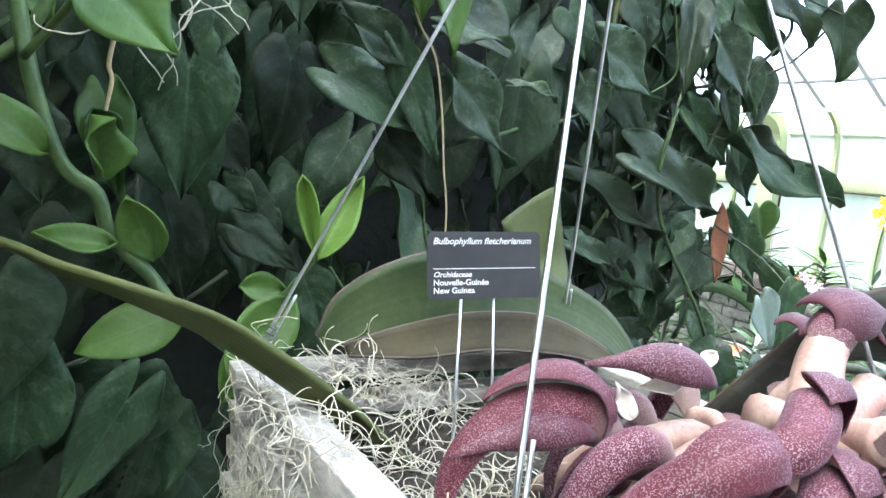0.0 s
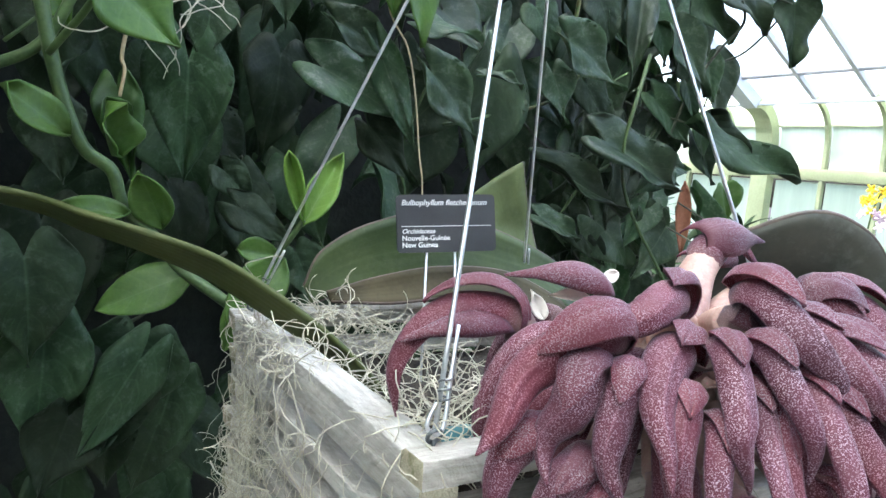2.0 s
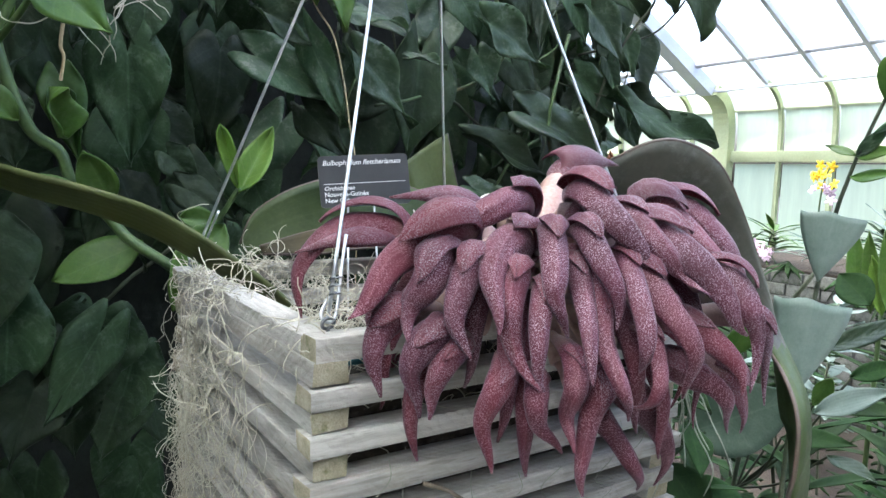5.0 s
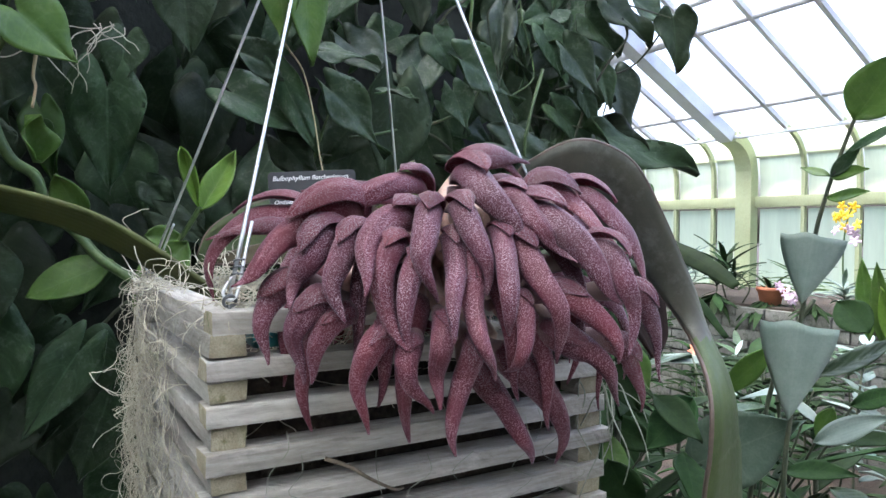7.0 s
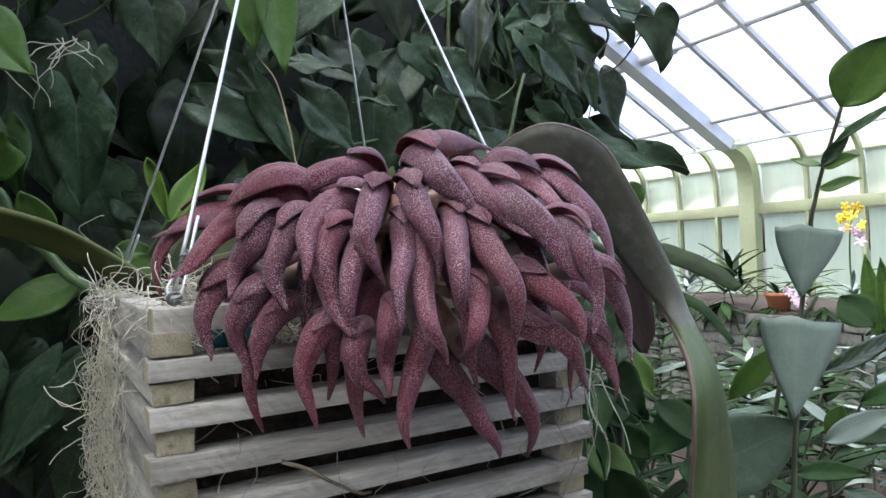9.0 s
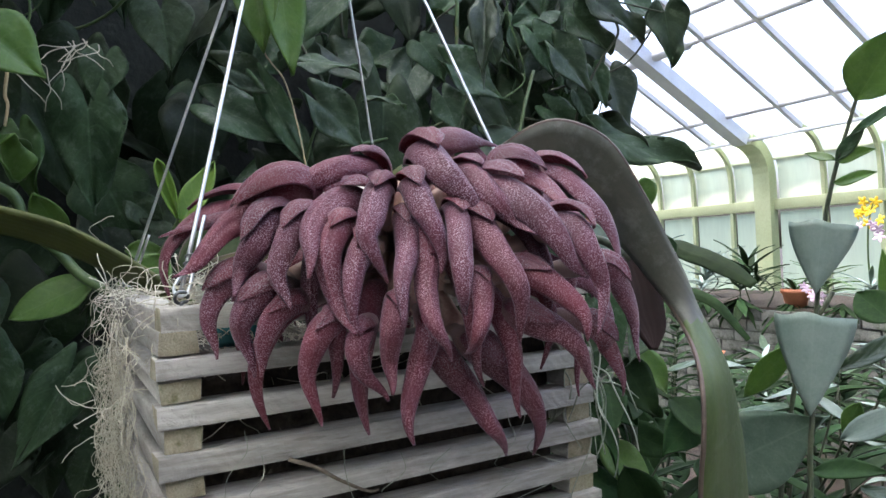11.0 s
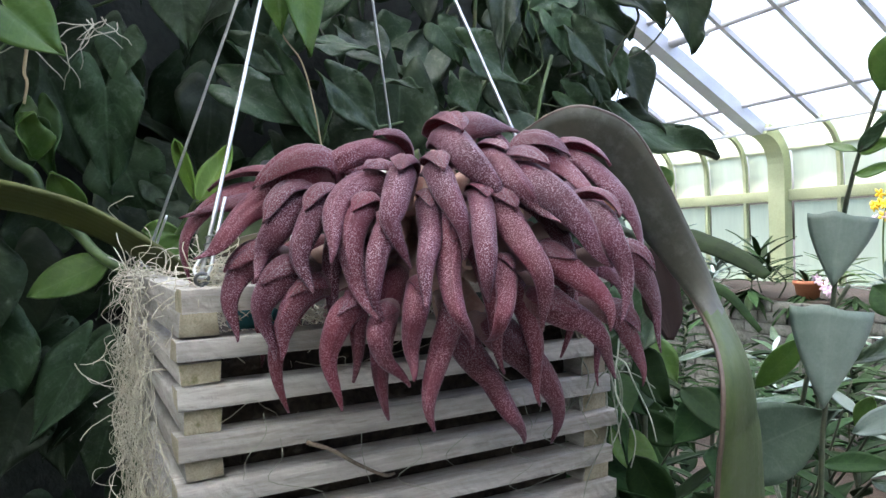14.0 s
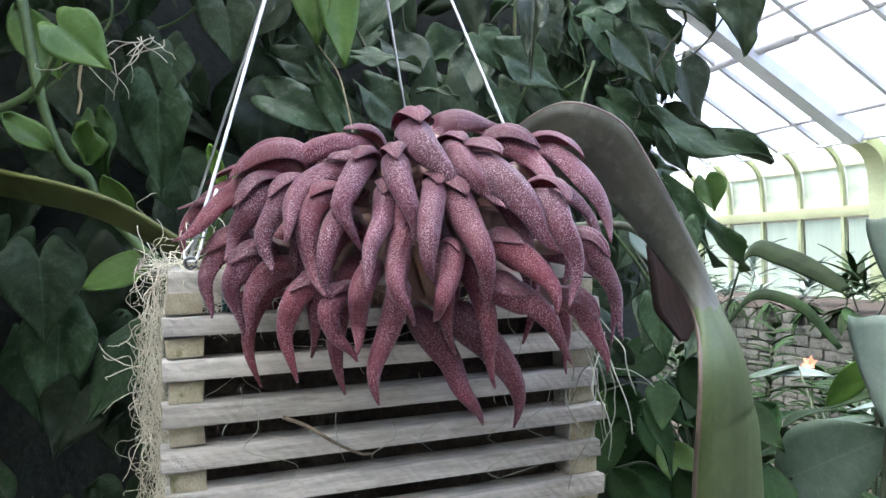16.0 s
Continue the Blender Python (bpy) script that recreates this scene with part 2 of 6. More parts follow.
ORCHID_OLIVE = leaf_material("orchid_leaf_olive", (0.053, 0.064, 0.018), (0.092, 0.105, 0.035), (0.110, 0.12, 0.050), 0.50, 2.0, 0.2, 0.16, 0.08, 0.22, 0.08, 0.02, 0.22, 6)
UNDERSIDE = leaf_material("orchid_leaf_underside", (0.040, 0.043, 0.034), (0.076, 0.075, 0.060), (0.09, 0.088, 0.072), 0.45, 2.0, 0.2, 0.14, 0.06, 0.2, 0.05, 0.12, 0.34, 6)
BROWN_LEAF = leaf_material("brown_green_leaf", (0.040, 0.034, 0.018), (0.078, 0.066, 0.036), (0.09, 0.075, 0.045), 0.6, 2.0, 0.2, 0.14, 0.06, 0.2, 0.05, 0.0, 0.12, 6)
LEAF_EDGE = surface("purple_leaf_margin", (0.060, 0.042, 0.034), (0.105, 0.074, 0.060), 0.5, 60, 300, 0.2, 0.0004)
PETAL = petal_material("speckled_purple_petal", (0.046, 0.011, 0.021), (0.100, 0.025, 0.044), (0.60, 0.42, 0.50), 0.58, keel=0.25)
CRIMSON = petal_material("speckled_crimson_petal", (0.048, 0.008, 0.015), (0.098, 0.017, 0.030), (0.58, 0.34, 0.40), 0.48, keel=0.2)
HOOD = petal_material("purple_hood", (0.056, 0.014, 0.024), (0.102, 0.028, 0.044), (0.56, 0.42, 0.48), 0.48, 0.5, 0.14, 0.30, 0.0)
PEDICEL = surface("pale_pink_pedicel", (0.34, 0.19, 0.17), (0.50, 0.36, 0.30), 0.45, 70, 500, 0.3, 0.0006, spots=((0.52, 0.20, 0.23), 420, 0.60))
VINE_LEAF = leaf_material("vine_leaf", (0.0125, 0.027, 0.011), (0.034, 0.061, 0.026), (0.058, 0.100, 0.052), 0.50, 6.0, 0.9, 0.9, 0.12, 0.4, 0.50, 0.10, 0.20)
# lit copy of VINE_LEAF: paler colour and extra dust stand in for sunlight and haze
LIT_VINE_LEAF = leaf_material("sunlit_vine_leaf", (0.034, 0.074, 0.036), (0.085, 0.140, 0.076), (0.13, 0.18, 0.11), 0.36, 6.0, 0.9, 0.9, 0.42, 0.45, 0.45, 0.30, 0.50)
BRIGHT_LEAF = leaf_material("fresh_vine_leaf", (0.052, 0.112, 0.020), (0.100, 0.182, 0.036), (0.15, 0.24, 0.10), 0.36, 5.0, 0.6, 0.25, 0.22, 0.25, 0.12, 0.08)
FRESH_LEAF = leaf_material("wrinkled_fresh_leaf", (0.022, 0.062, 0.010), (0.048, 0.112, 0.020), (0.08, 0.15, 0.04), 0.42, 5.0, 0.6, 0.5, 0.3, 0.25, 0.12, 0.04)
LIME_LEAF = leaf_material("young_lime_leaf", (0.115, 0.215, 0.030), (0.185, 0.315, 0.060), (0.38, 0.50, 0.20), 0.36, 5.0, 0.6, 0.2, 0.3, 0.25, 0.08)
GLAUCOUS = leaf_material("glaucous_leaf", (0.165, 0.230, 0.205), (0.265, 0.330, 0.300), (0.28, 0.35, 0.31), 0.5, 6.0, 0.3, 0.2, 0.15, 0.35, 0.22, 0.14, 0.3, 8)
BROAD_LEAF = leaf_material("broad_grey_leaf", (0.080, 0.125, 0.092), (0.140, 0.190, 0.150), (0.20, 0.25, 0.20), 0.5, 6.0, 0.5, 0.3, 0.2, 0.35, 0.2, 0.12, 0.3)
MID_LEAF = leaf_material("border_leaf", (0.008, 0.024, 0.007), (0.026, 0.058, 0.016), (0.045, 0.08, 0.03), 0.72, 6.0, 0.5, 0.4, 0.2, 0.3, 0.4, 0.0, 0.16)
STEM = surface("green_vine_stem", (0.034, 0.070, 0.018), (0.078, 0.130, 0.038), 0.5, 30, 300, 0.3, 0.001, spots=((0.20, 0.105, 0.05), 14, 0.62))
STEM_DARK = surface("dark_stem", (0.03, 0.045, 0.025), (0.08, 0.09, 0.05), 0.65, 30, 300, 0.4, 0.001)
ROOT = surface("tan_air_root", (0.36, 0.29, 0.16), (0.52, 0.43, 0.27), 0.75, 30, 300, 0.3, 0.0006)
ROOT_PALE = surface("grey_air_root", (0.20, 0.22, 0.17), (0.40, 0.42, 0.34), 0.7, 30, 300, 0.3, 0.0006)
TWIG = surface("dry_brown_twig", (0.13, 0.10, 0.07), (0.25, 0.205, 0.15), 0.8, 60, 400, 0.5, 0.0006)
DEAD_LEAF = leaf_material("dead_brown_leaf", (0.22, 0.085, 0.05), (0.36, 0.16, 0.10), (0.40, 0.22, 0.14), 0.7, 5.0, 0.6, 0.5, 0.3, 0.3)
PAINT = surface("lime_green_paint", (0.25, 0.29, 0.165), (0.335, 0.375, 0.225), 0.5, 3, 60, 0.1, 0.001, spots=((0.28, 0.33, 0.17), 5, 0.66))
ALU = surface("white_painted_bar", (0.40, 0.41, 0.43), (0.52, 0.53, 0.55), 0.5, 3, 60, 0.1, 0.001)
STEEL = surface("galvanised_rafter", (0.40, 0.43, 0.48), (0.54, 0.57, 0.62), 0.45, 4, 80, 0.15, 0.001, metal=0.3)
# milky glass for the unseen west roof, chosen to dim the left side
SHADE_GLASS = glass_material("dimming_roof_glass", (0.90, 0.93, 0.88), 0.7)
ROOF_GLASS = glass_material("roof_glass", (0.97, 0.99, 0.98), 0.06)
WALL_GLASS = glass_material("shaded_wall_glass", (0.66, 0.71, 0.57), 0.88)
BRICK = surface("grey_limewashed_brick", (0.065, 0.07, 0.06), (0.175, 0.175, 0.16), 0.9, 12, 120, 0.8, 0.005, spots=((0.028, 0.042, 0.02), 9, 0.50))
MORTAR = surface("mortar", (0.06, 0.062, 0.055), (0.13, 0.13, 0.115), 0.95, 20, 160, 0.6, 0.003)
SOIL = surface("dark_planting_soil", (0.018, 0.014, 0.010), (0.055, 0.042, 0.030), 0.98, 8, 70, 1.0, 0.01)
CONCRETE = surface("worn_concrete", (0.13, 0.13, 0.12), (0.22, 0.22, 0.20), 0.9, 2.5, 60, 0.4, 0.003, spots=((0.12, 0.13, 0.10), 2.0, 0.62))
# near-black wall colour, with the shade between the leaves painted into it
SHADE_WALL = surface("shade_dark_wall", (0.010, 0.014, 0.011), (0.030, 0.038, 0.030), 0.98, 6, 60, 0.5, 0.01)
YELLOW = surface("yellow_petal", (0.75, 0.48, 0.01), (0.86, 0.62, 0.03), 0.5, 40, 200, 0.2, 0.001)
LILAC = surface("lilac_petal", (0.50, 0.34, 0.46), (0.66, 0.52, 0.62), 0.5, 40, 200, 0.2, 0.001)
CORAL = surface("coral_petal", (0.72, 0.22, 0.12), (0.85, 0.34, 0.20), 0.5, 40, 200, 0.2, 0.001)
TERRACOTTA = surface("terracotta", (0.36, 0.13, 0.06), (0.50, 0.20, 0.11), 0.85, 10, 120, 0.3, 0.002)
TEAL = surface("teal_plastic", (0.03, 0.15, 0.17), (0.05, 0.22, 0.24), 0.4, 40, 300, 0.1, 0.0005)
WHITE_PETAL = surface("cream_petal", (0.66, 0.60, 0.54), (0.80, 0.76, 0.70), 0.5, 40, 300, 0.2, 0.0006)


# ---------------------------------------------------------------- mesh tools
def part(name, bm, material, parent=None, label="", smooth=True):
    me = bpy.data.meshes.new(name)
    bm.to_mesh(me)
    bm.free()
    me.materials.append(material)
    if smooth:
        me.shade_smooth()
    ob = new(name, me)
    ob.parent = parent
    return tagged(ob, label)


def thing(name, label, category, group="", kind="", at=(0, 0, 0)):
    ob = new(name)
    ob.empty_display_size = 0.05
    ob.location = at
    return tagged(ob, label, category, group, kind)


def spline(points, steps):
    """Points on a smooth line through the given ones."""
    p = [Vector(q) for q in points]
    p = [2 * p[0] - p[1]] + p + [2 * p[-1] - p[-2]]
    out = []
    for i in range(1, len(p) - 2):
        for k in range(steps):
            t = k / steps
            out.append(0.5 * (2 * p[i] + (p[i + 1] - p[i - 1]) * t + (2 * p[i - 1] - 5 * p[i] + 4 * p[i + 1] - p[i + 2]) * t * t
                              + (3 * p[i] - p[i - 1] - 3 * p[i + 1] + p[i + 2]) * t ** 3))
    out.append(p[-2])
    return out


def tube(bm, points, radius, sides=6, taper=1.0):
    """Sweeps a round section along points into bm; taper: the end's radius as a share of the start's."""
    p = [Vector(q) for q in points]
    up, rings = None, []
    for i, q in enumerate(p):
        d = (p[min(i + 1, len(p) - 1)] - p[max(i - 1, 0)]).normalized()
        if up is None:
            up = d.orthogonal().normalized()
        up = (up - d * up.dot(d)).normalized()
        side = d.cross(up)
        r = radius(i / (len(p) - 1)) if callable(radius) else radius * (1 + (taper - 1) * i / (len(p) - 1))
        rings.append([bm.verts.new(q + r * (math.cos(a) * up + math.sin(a) * side)) for a in (2 * math.pi * k / sides for k in range(sides))])
    for a, b in zip(rings, rings[1:]):
        for k in range(sides):
            bm.faces.new((a[k], a[(k + 1) % sides], b[(k + 1) % sides], b[k]))
    bm.faces.new(rings[0][::-1])
    bm.faces.new(rings[-1])
    return bm


def box(bm, lo, hi, bevel=0.0, wobble=0.0):
    """A box from corner to corner, with bevelled edges."""
    m = bmesh.ops.create_cube(bm, size=1.0)
    for v in m["verts"]:
        v.co = Vector([lo[i] + (v.co[i] + 0.5) * (hi[i] - lo[i]) + random.uniform(-wobble, wobble) for i in range(3)])
    if bevel:
        es = {e for v in m["verts"] for e in v.link_edges}
        bmesh.ops.bevel(bm, geom=list(es), offset=bevel, segments=2, affect="EDGES", profile=0.6)
    return bm


def sheet(rows, thick, closed=True):
    """A grid of points as a leaf with thickness, UVs across (x) and along (y). rows: along the leaf, each a row across."""
    bm = bmesh.new()
    uv = bm.loops.layers.uv.new("UVMap")
    nr, nc = len(rows), len(rows[0])
    P = [[Vector(q) for q in r] for r in rows]
    N = []
    for i in range(nr):
        row = []
        for j in range(nc):
            a = P[min(i + 1, nr - 1)][j] - P[max(i - 1, 0)][j]
            b = P[i][min(j + 1, nc - 1)] - P[i][max(j - 1, 0)]
            c = b.cross(a)
            row.append(c.normalized() if c.length > 1e-12 else (row[-1] if row else Vector((0, 0, 1))))
        N.append(row)
    top = [[bm.verts.new(P[i][j] + 0.5 * thick * N[i][j]) for j in range(nc)] for i in range(nr)]
    low = [[bm.verts.new(P[i][j] - 0.5 * thick * N[i][j]) for j in range(nc)] for i in range(nr)]

    def quad(vs, cs):
        f = bm.faces.new(vs)
        for lp, (i, j) in zip(f.loops, cs):
            lp[uv].uv = (j / (nc - 1), i / (nr - 1))
    for i in range(nr - 1):
        for j in range(nc - 1):
            cs = [(i, j), (i, j + 1), (i + 1, j + 1), (i + 1, j)]
            quad([top[a][b] for a, b in cs], cs)
            quad([low[a][b] for a, b in cs[::-1]], cs[::-1])
    for i in range(nr - 1):
        for j in (0, nc - 1):
            cs = [(i, j), (i + 1, j), (i + 1, j), (i, j)]
            vs = [top[i][j], top[i + 1][j], low[i + 1][j], low[i][j]]
            quad(vs if j == 0 else vs[::-1], cs if j == 0 else cs[::-1])
    for i in (0, nr - 1):
        for j in range(nc - 1):
            cs = [(i, j), (i, j + 1), (i, j + 1), (i, j)]
            vs = [top[i][j], top[i][j + 1], low[i][j + 1], low[i][j]]
            quad(vs[::-1] if i == 0 else vs, cs[::-1] if i == 0 else cs)
    return bm


def blade(points, side, width, profile, thick=0.0015, fold=0.15, wave=0.0, steps=8, cols=9):
    """A leaf along a line of points: side is the way across it, width the full width, profile(u) its share along it,
    fold how far the halves rise (share of the width), wave the ripple of the edge."""
    line = spline(points, steps)
    s0, rows = Vector(side).normalized(), []
    k = random.uniform(0, 6)
    for i, q in enumerate(line):
        u = i / (len(line) - 1)
        d = (line[min(i + 1, len(line) - 1)] - line[max(i - 1, 0)]).normalized()
        s = (s0 - d * s0.dot(d)).normalized()
        up = s.cross(d)
        w = 0.5 * width * profile(u) + 1e-5
        row = []
        for j in range(cols):
            v = 2 * j / (cols - 1) - 1
            lift = fold * abs(v) ** 1.3 * w * 2 + wave * w * v * v * math.sin(9 * u + k + (2 if v > 0 else 0))
            row.append(q + s * (v * w) + up * lift)
        rows.append(row)
    return sheet(rows, thick)


def heart(length, width, lobe=0.22, droop=0.25, fold=0.12, wave=0.05, thick=0.0008, nr=15, nc=13, point=1.0):
    """A heart-shaped leaf in its own space: stalk at the origin, tip along +y, face to +z; two round lobes behind the stalk."""
    rows = []
    k = random.uniform(0, 6)
    for i in range(nr):
        u = i / (nr - 1)
        if u < 0.2:
            w = 0.5 * width * (0.66 + 0.34 * math.sin(0.5 * math.pi * u / 0.2))
        else:
            s = (u - 0.2) / 0.8
            w = 0.5 * width * ((1 - s ** 1.6) ** (1.15 * point) * 0.93 + 0.07 * (1 - s)) + 1e-5
        row = []
        for j in range(nc):
            v = 2 * j / (nc - 1) - 1
            back = math.sin(math.pi * min(1.0, abs(v) / 1.15)) ** 0.8 * (1 - u) ** 3
            x = v * w
            y = length * (u - lobe * back)
            z = (fold * width * abs(v) ** 1.3 * (1 - 0.5 * u) - droop * length * u * u + wave * width * v * v * math.sin(8 * u + k + (1.7 if v > 0 else 0))
                 - 0.045 * width * math.exp(-(v * 6) ** 2) + 0.5 * wave * width * math.sin(11 * u + 3 * abs(v) + k) * abs(v))
            row.append((x, y, z))
        rows.append(row)
    return sheet(rows, thick)


def oval(length, width, droop=0.2, fold=0.1, wave=0.03, thick=0.0012, nr=11, nc=9, belly=0.45, sharp=1.0):
    """A lance- to egg-shaped leaf in its own space: stalk at the origin, tip along +y, face to +z."""
    rows = []
    k = random.uniform(0, 6)
    for i in range(nr):
        u = i / (nr - 1)
        a = u / belly if u < belly else (1 - u) / (1 - belly)
        w = 0.5 * width * math.sin(0.5 * math.pi * min(1.0, max(0.0, a))) ** (0.75 if u < belly else sharp) + 1e-5
        rows.append([(v * w, length * u, fold * width * abs(v) ** 1.3 - droop * length * u * u + wave * width * v * v * math.sin(8 * u + k))
                     for v in (2 * j / (nc - 1) - 1 for j in range(nc))])
    return sheet(rows, thick)


def aim(base, tip, face, scale=1.0):
    """A pose for a leaf: stalk at base, tip toward tip, upper face toward face."""
    y = (Vector(tip) - Vector(base)).normalized()
    z = Vector(face) - y * y.dot(Vector(face))
    z = z.normalized() if z.length > 1e-6 else y.orthogonal().normalized()
    m = Matrix((y.cross(z), y, z)).transposed().to_4x4()
    return Matrix.Translation(base) @ m @ Matrix.Scale(scale, 4)


# ---------------------------------------------------------------- glasshouse
WALL_X, EAVE_X, EAVE_Z, PITCH = 6.0, 5.684, 2.415, 0.549
RIDGE_X = 0.6
RIDGE_Z = EAVE_Z + PITCH * (EAVE_X - RIDGE_X)
FAR_Y, NEAR_Y, BAR = 13.7, -4.0, 0.506
POST_Y = 3.91
WEST_X = -3.7

ground = tagged(part("ground", box(bmesh.new(), (-60, -60, -0.3), (60, 60, -0.02)), SOIL), "dark soil around the glasshouse", "ground", kind="structure")
floor = tagged(part("floor", box(bmesh.new(), (WEST_X - 0.1, NEAR_Y, -0.018), (WALL_X - 0.1, FAR_Y, 0.0)), CONCRETE), "worn grey concrete glasshouse floor", "floor", kind="structure")


def roof_z(x):
    return EAVE_Z + PITCH * (EAVE_X - x) if x > RIDGE_X else RIDGE_Z - PITCH * (RIDGE_X - x)


def curve_xz(k):
    """The bent eave, from the top of the upright wall (k=0) to the foot of the roof (k=1)."""
    a, b, c = Vector((WALL_X, 1.96)), Vector((WALL_X, 2.32)), Vector((EAVE_X, EAVE_Z))
    return (1 - k) ** 2 * a + 2 * k * (1 - k) * b + k * k * c


wall_east = thing("wall_east", "glasshouse side wall of pale green shaded glass with lime green frame", "wall", kind="structure")
part("knee_wall", box(bmesh.new(), (WALL_X - 0.06, NEAR_Y, 0), (WALL_X + 0.14, FAR_Y, 0.70), 0.01), BRICK, wall_east)
part("sill", box(bmesh.new(), (WALL_X - 0.1, NEAR_Y, 0.70), (WALL_X + 0.16, FAR_Y, 0.82), 0.008), PAINT, wall_east)
part("rail", box(bmesh.new(), (WALL_X - 0.05, NEAR_Y, 1.665), (WALL_X + 0.05, FAR_Y, 1.775), 0.008), PAINT, wall_east)
part("upper_rail", box(bmesh.new(), (WALL_X - 0.02, NEAR_Y, 2.165), (WALL_X + 0.01, FAR_Y, 2.19), 0.004), PAINT, wall_east)
part("eave_rail", box(bmesh.new(), (EAVE_X - 0.03, NEAR_Y, EAVE_Z - 0.075), (EAVE_X + 0.03, FAR_Y, EAVE_Z - 0.045), 0.004), STEEL, wall_east)
bars = [POST_Y + BAR * k for k in range(int((NEAR_Y - POST_Y) / BAR) + 1, int((FAR_Y - POST_Y) / BAR) + 1)]


def swept(bm, path, y0, y1, depth):
    """A flat bar of the given depth along a line in the x-z plane, from y0 to y1."""
    rows = []
    for i, q in enumerate(path):
        d = (path[min(i + 1, len(path) - 1)] - path[max(i - 1, 0)]).normalized()
        nrm = Vector((-d.y, d.x))
        a, b = q, q + nrm * depth
        rows.append([bm.verts.new((c.x, y, c.y)) for c, y in ((a, y0), (a, y1), (b, y1), (b, y0))])
    for r, s in zip(rows, rows[1:]):
        for k in range(4):
            bm.faces.new((r[k], r[(k + 1) % 4], s[(k + 1) % 4], s[k]))
    bm.faces.new(rows[0][::-1])
    bm.faces.new(rows[-1])
    return bm


upright = [Vector((WALL_X, 0.82)), Vector((WALL_X, 1.94))] + [curve_xz(k / 8) for k in range(9)]
for i, y in enumerate(bars):
    main = abs((y - POST_Y) / BAR) % 6 < 0.01
    if main:
        part("post", swept(bmesh.new(), upright, y - 0.005, y + 0.175, 0.11), PAINT, wall_east, smooth=False)
        # solid white bar stands in for outdoor light in the gap by the post
        part("post_trim", swept(bmesh.new(), upright, y + 0.180, y + 0.245, 0.02), ALU, wall_east, "white strip standing in for the bright gap beside the green post", smooth=False)
    else:
        part("glazing_bar", swept(bmesh.new(), upright, y - 0.018, y + 0.018, 0.045), PAINT, wall_east, smooth=False)
    if i + 1 < len(bars):
        y0, y1 = y + 0.02, bars[i + 1] - 0.02
        part("pane", swept(bmesh.new(), [Vector((WALL_X + 0.02, 0.825)), Vector((WALL_X + 0.02, 1.65))], y0, y1, 0.004), WALL_GLASS, wall_east, smooth=False)
        part("pane", swept(bmesh.new(), [Vector((WALL_X + 0.02, 1.77)), Vector((WALL_X + 0.02, 1.94))] + [curve_xz(k / 8) + Vector((0.015, 0.012)) for k in range(9)], y0, y1, 0.004), WALL_GLASS, wall_east)
for ob in wall_east.children:
    if ob.name.startswith("pane"):
        ob.visible_shadow = False

roof = thing("roof", "clear glass glasshouse roof on grey steel rafters and purlins", "roof", kind="structure")
for x in (5.369, 4.465, 4.20, 3.35, 2.15, 0.95):
    part("purlin", tube(bmesh.new(), [(x, NEAR_Y, roof_z(x) - 0.02), (x, FAR_Y, roof_z(x) - 0.02)], 0.027, 8), ALU, roof)
part("tie_pipe", tube(bmesh.new(), [(4.465, POST_Y - 0.35, roof_z(4.465) - 0.02), (4.465, FAR_Y, roof_z(4.465) - 0.02)], 0.046, 10), ALU, roof, "thick white roof pipe")
part("ridge_beam", box(bmesh.new(), (RIDGE_X - 0.05, NEAR_Y, RIDGE_Z - 0.12), (RIDGE_X + 0.05, FAR_Y, RIDGE_Z), 0.006), STEEL, roof)
slope = [Vector((EAVE_X, EAVE_Z)), Vector((RIDGE_X + 0.05, roof_z(RIDGE_X + 0.05)))]
west_slope = [Vector((RIDGE_X - 0.05, RIDGE_Z - 0.03)), Vector((WEST_X, roof_z(WEST_X)))]
for i, y in enumerate(bars):
    main = abs((y - POST_Y) / BAR) % 6 < 0.01
    for line in (slope, west_slope):
        if main:
            part("rafter", swept(bmesh.new(), line, y + 0.03, y + 0.175, 0.12), STEEL, roof, smooth=False)
        else:
            part("roof_bar", swept(bmesh.new(), line, y - 0.019, y + 0.019, 0.045), ALU, roof, smooth=False)
off = Vector((0.0, 0.012))
ob = part("roof_pane", swept(bmesh.new(), [q + off for q in slope], NEAR_Y, FAR_Y, 0.004), ROOF_GLASS, roof, smooth=False)
ob.visible_shadow = False
# unseen west panes, added as a light filter
part("roof_pane", swept(bmesh.new(), [q + off for q in west_slope], NEAR_Y, FAR_Y, 0.004), SHADE_GLASS, roof, "unseen west roof glass, made milky to dim the light", smooth=False)

# unseen wall, set this close to keep sky light off the left side
wall_west = tagged(part("wall_west", box(bmesh.new(), (WEST_X - 0.15, NEAR_Y, 0), (WEST_X, FAR_Y, roof_z(WEST_X) + 0.02)), SHADE_WALL), "unseen dark west wall, added to cut light from the left", "wall", kind="structure")
# unseen solid gable, added to reduce the light on the basket's front
bm = bmesh.new()
gable = [(WEST_X, 0.0), (WALL_X + 0.14, 0.0), (WALL_X + 0.14, 2.2), (EAVE_X, EAVE_Z + 0.02), (RIDGE_X, RIDGE_Z + 0.02), (WEST_X, roof_z(WEST_X) + 0.02)]
f = bm.faces.new([bm.verts.new((x, NEAR_Y - 0.02, z)) for x, z in gable])
r = bmesh.ops.extrude_face_region(bm, geom=[f])
for v in r["geom"]:
    if isinstance(v, bmesh.types.BMVert):
        v.co.y -= 0.15
bmesh.ops.recalc_face_normals(bm, faces=bm.faces[:])
tagged(part("wall_south", bm, CONCRETE, smooth=False), "unseen solid grey south wall, added to block light", "wall", kind="structure")
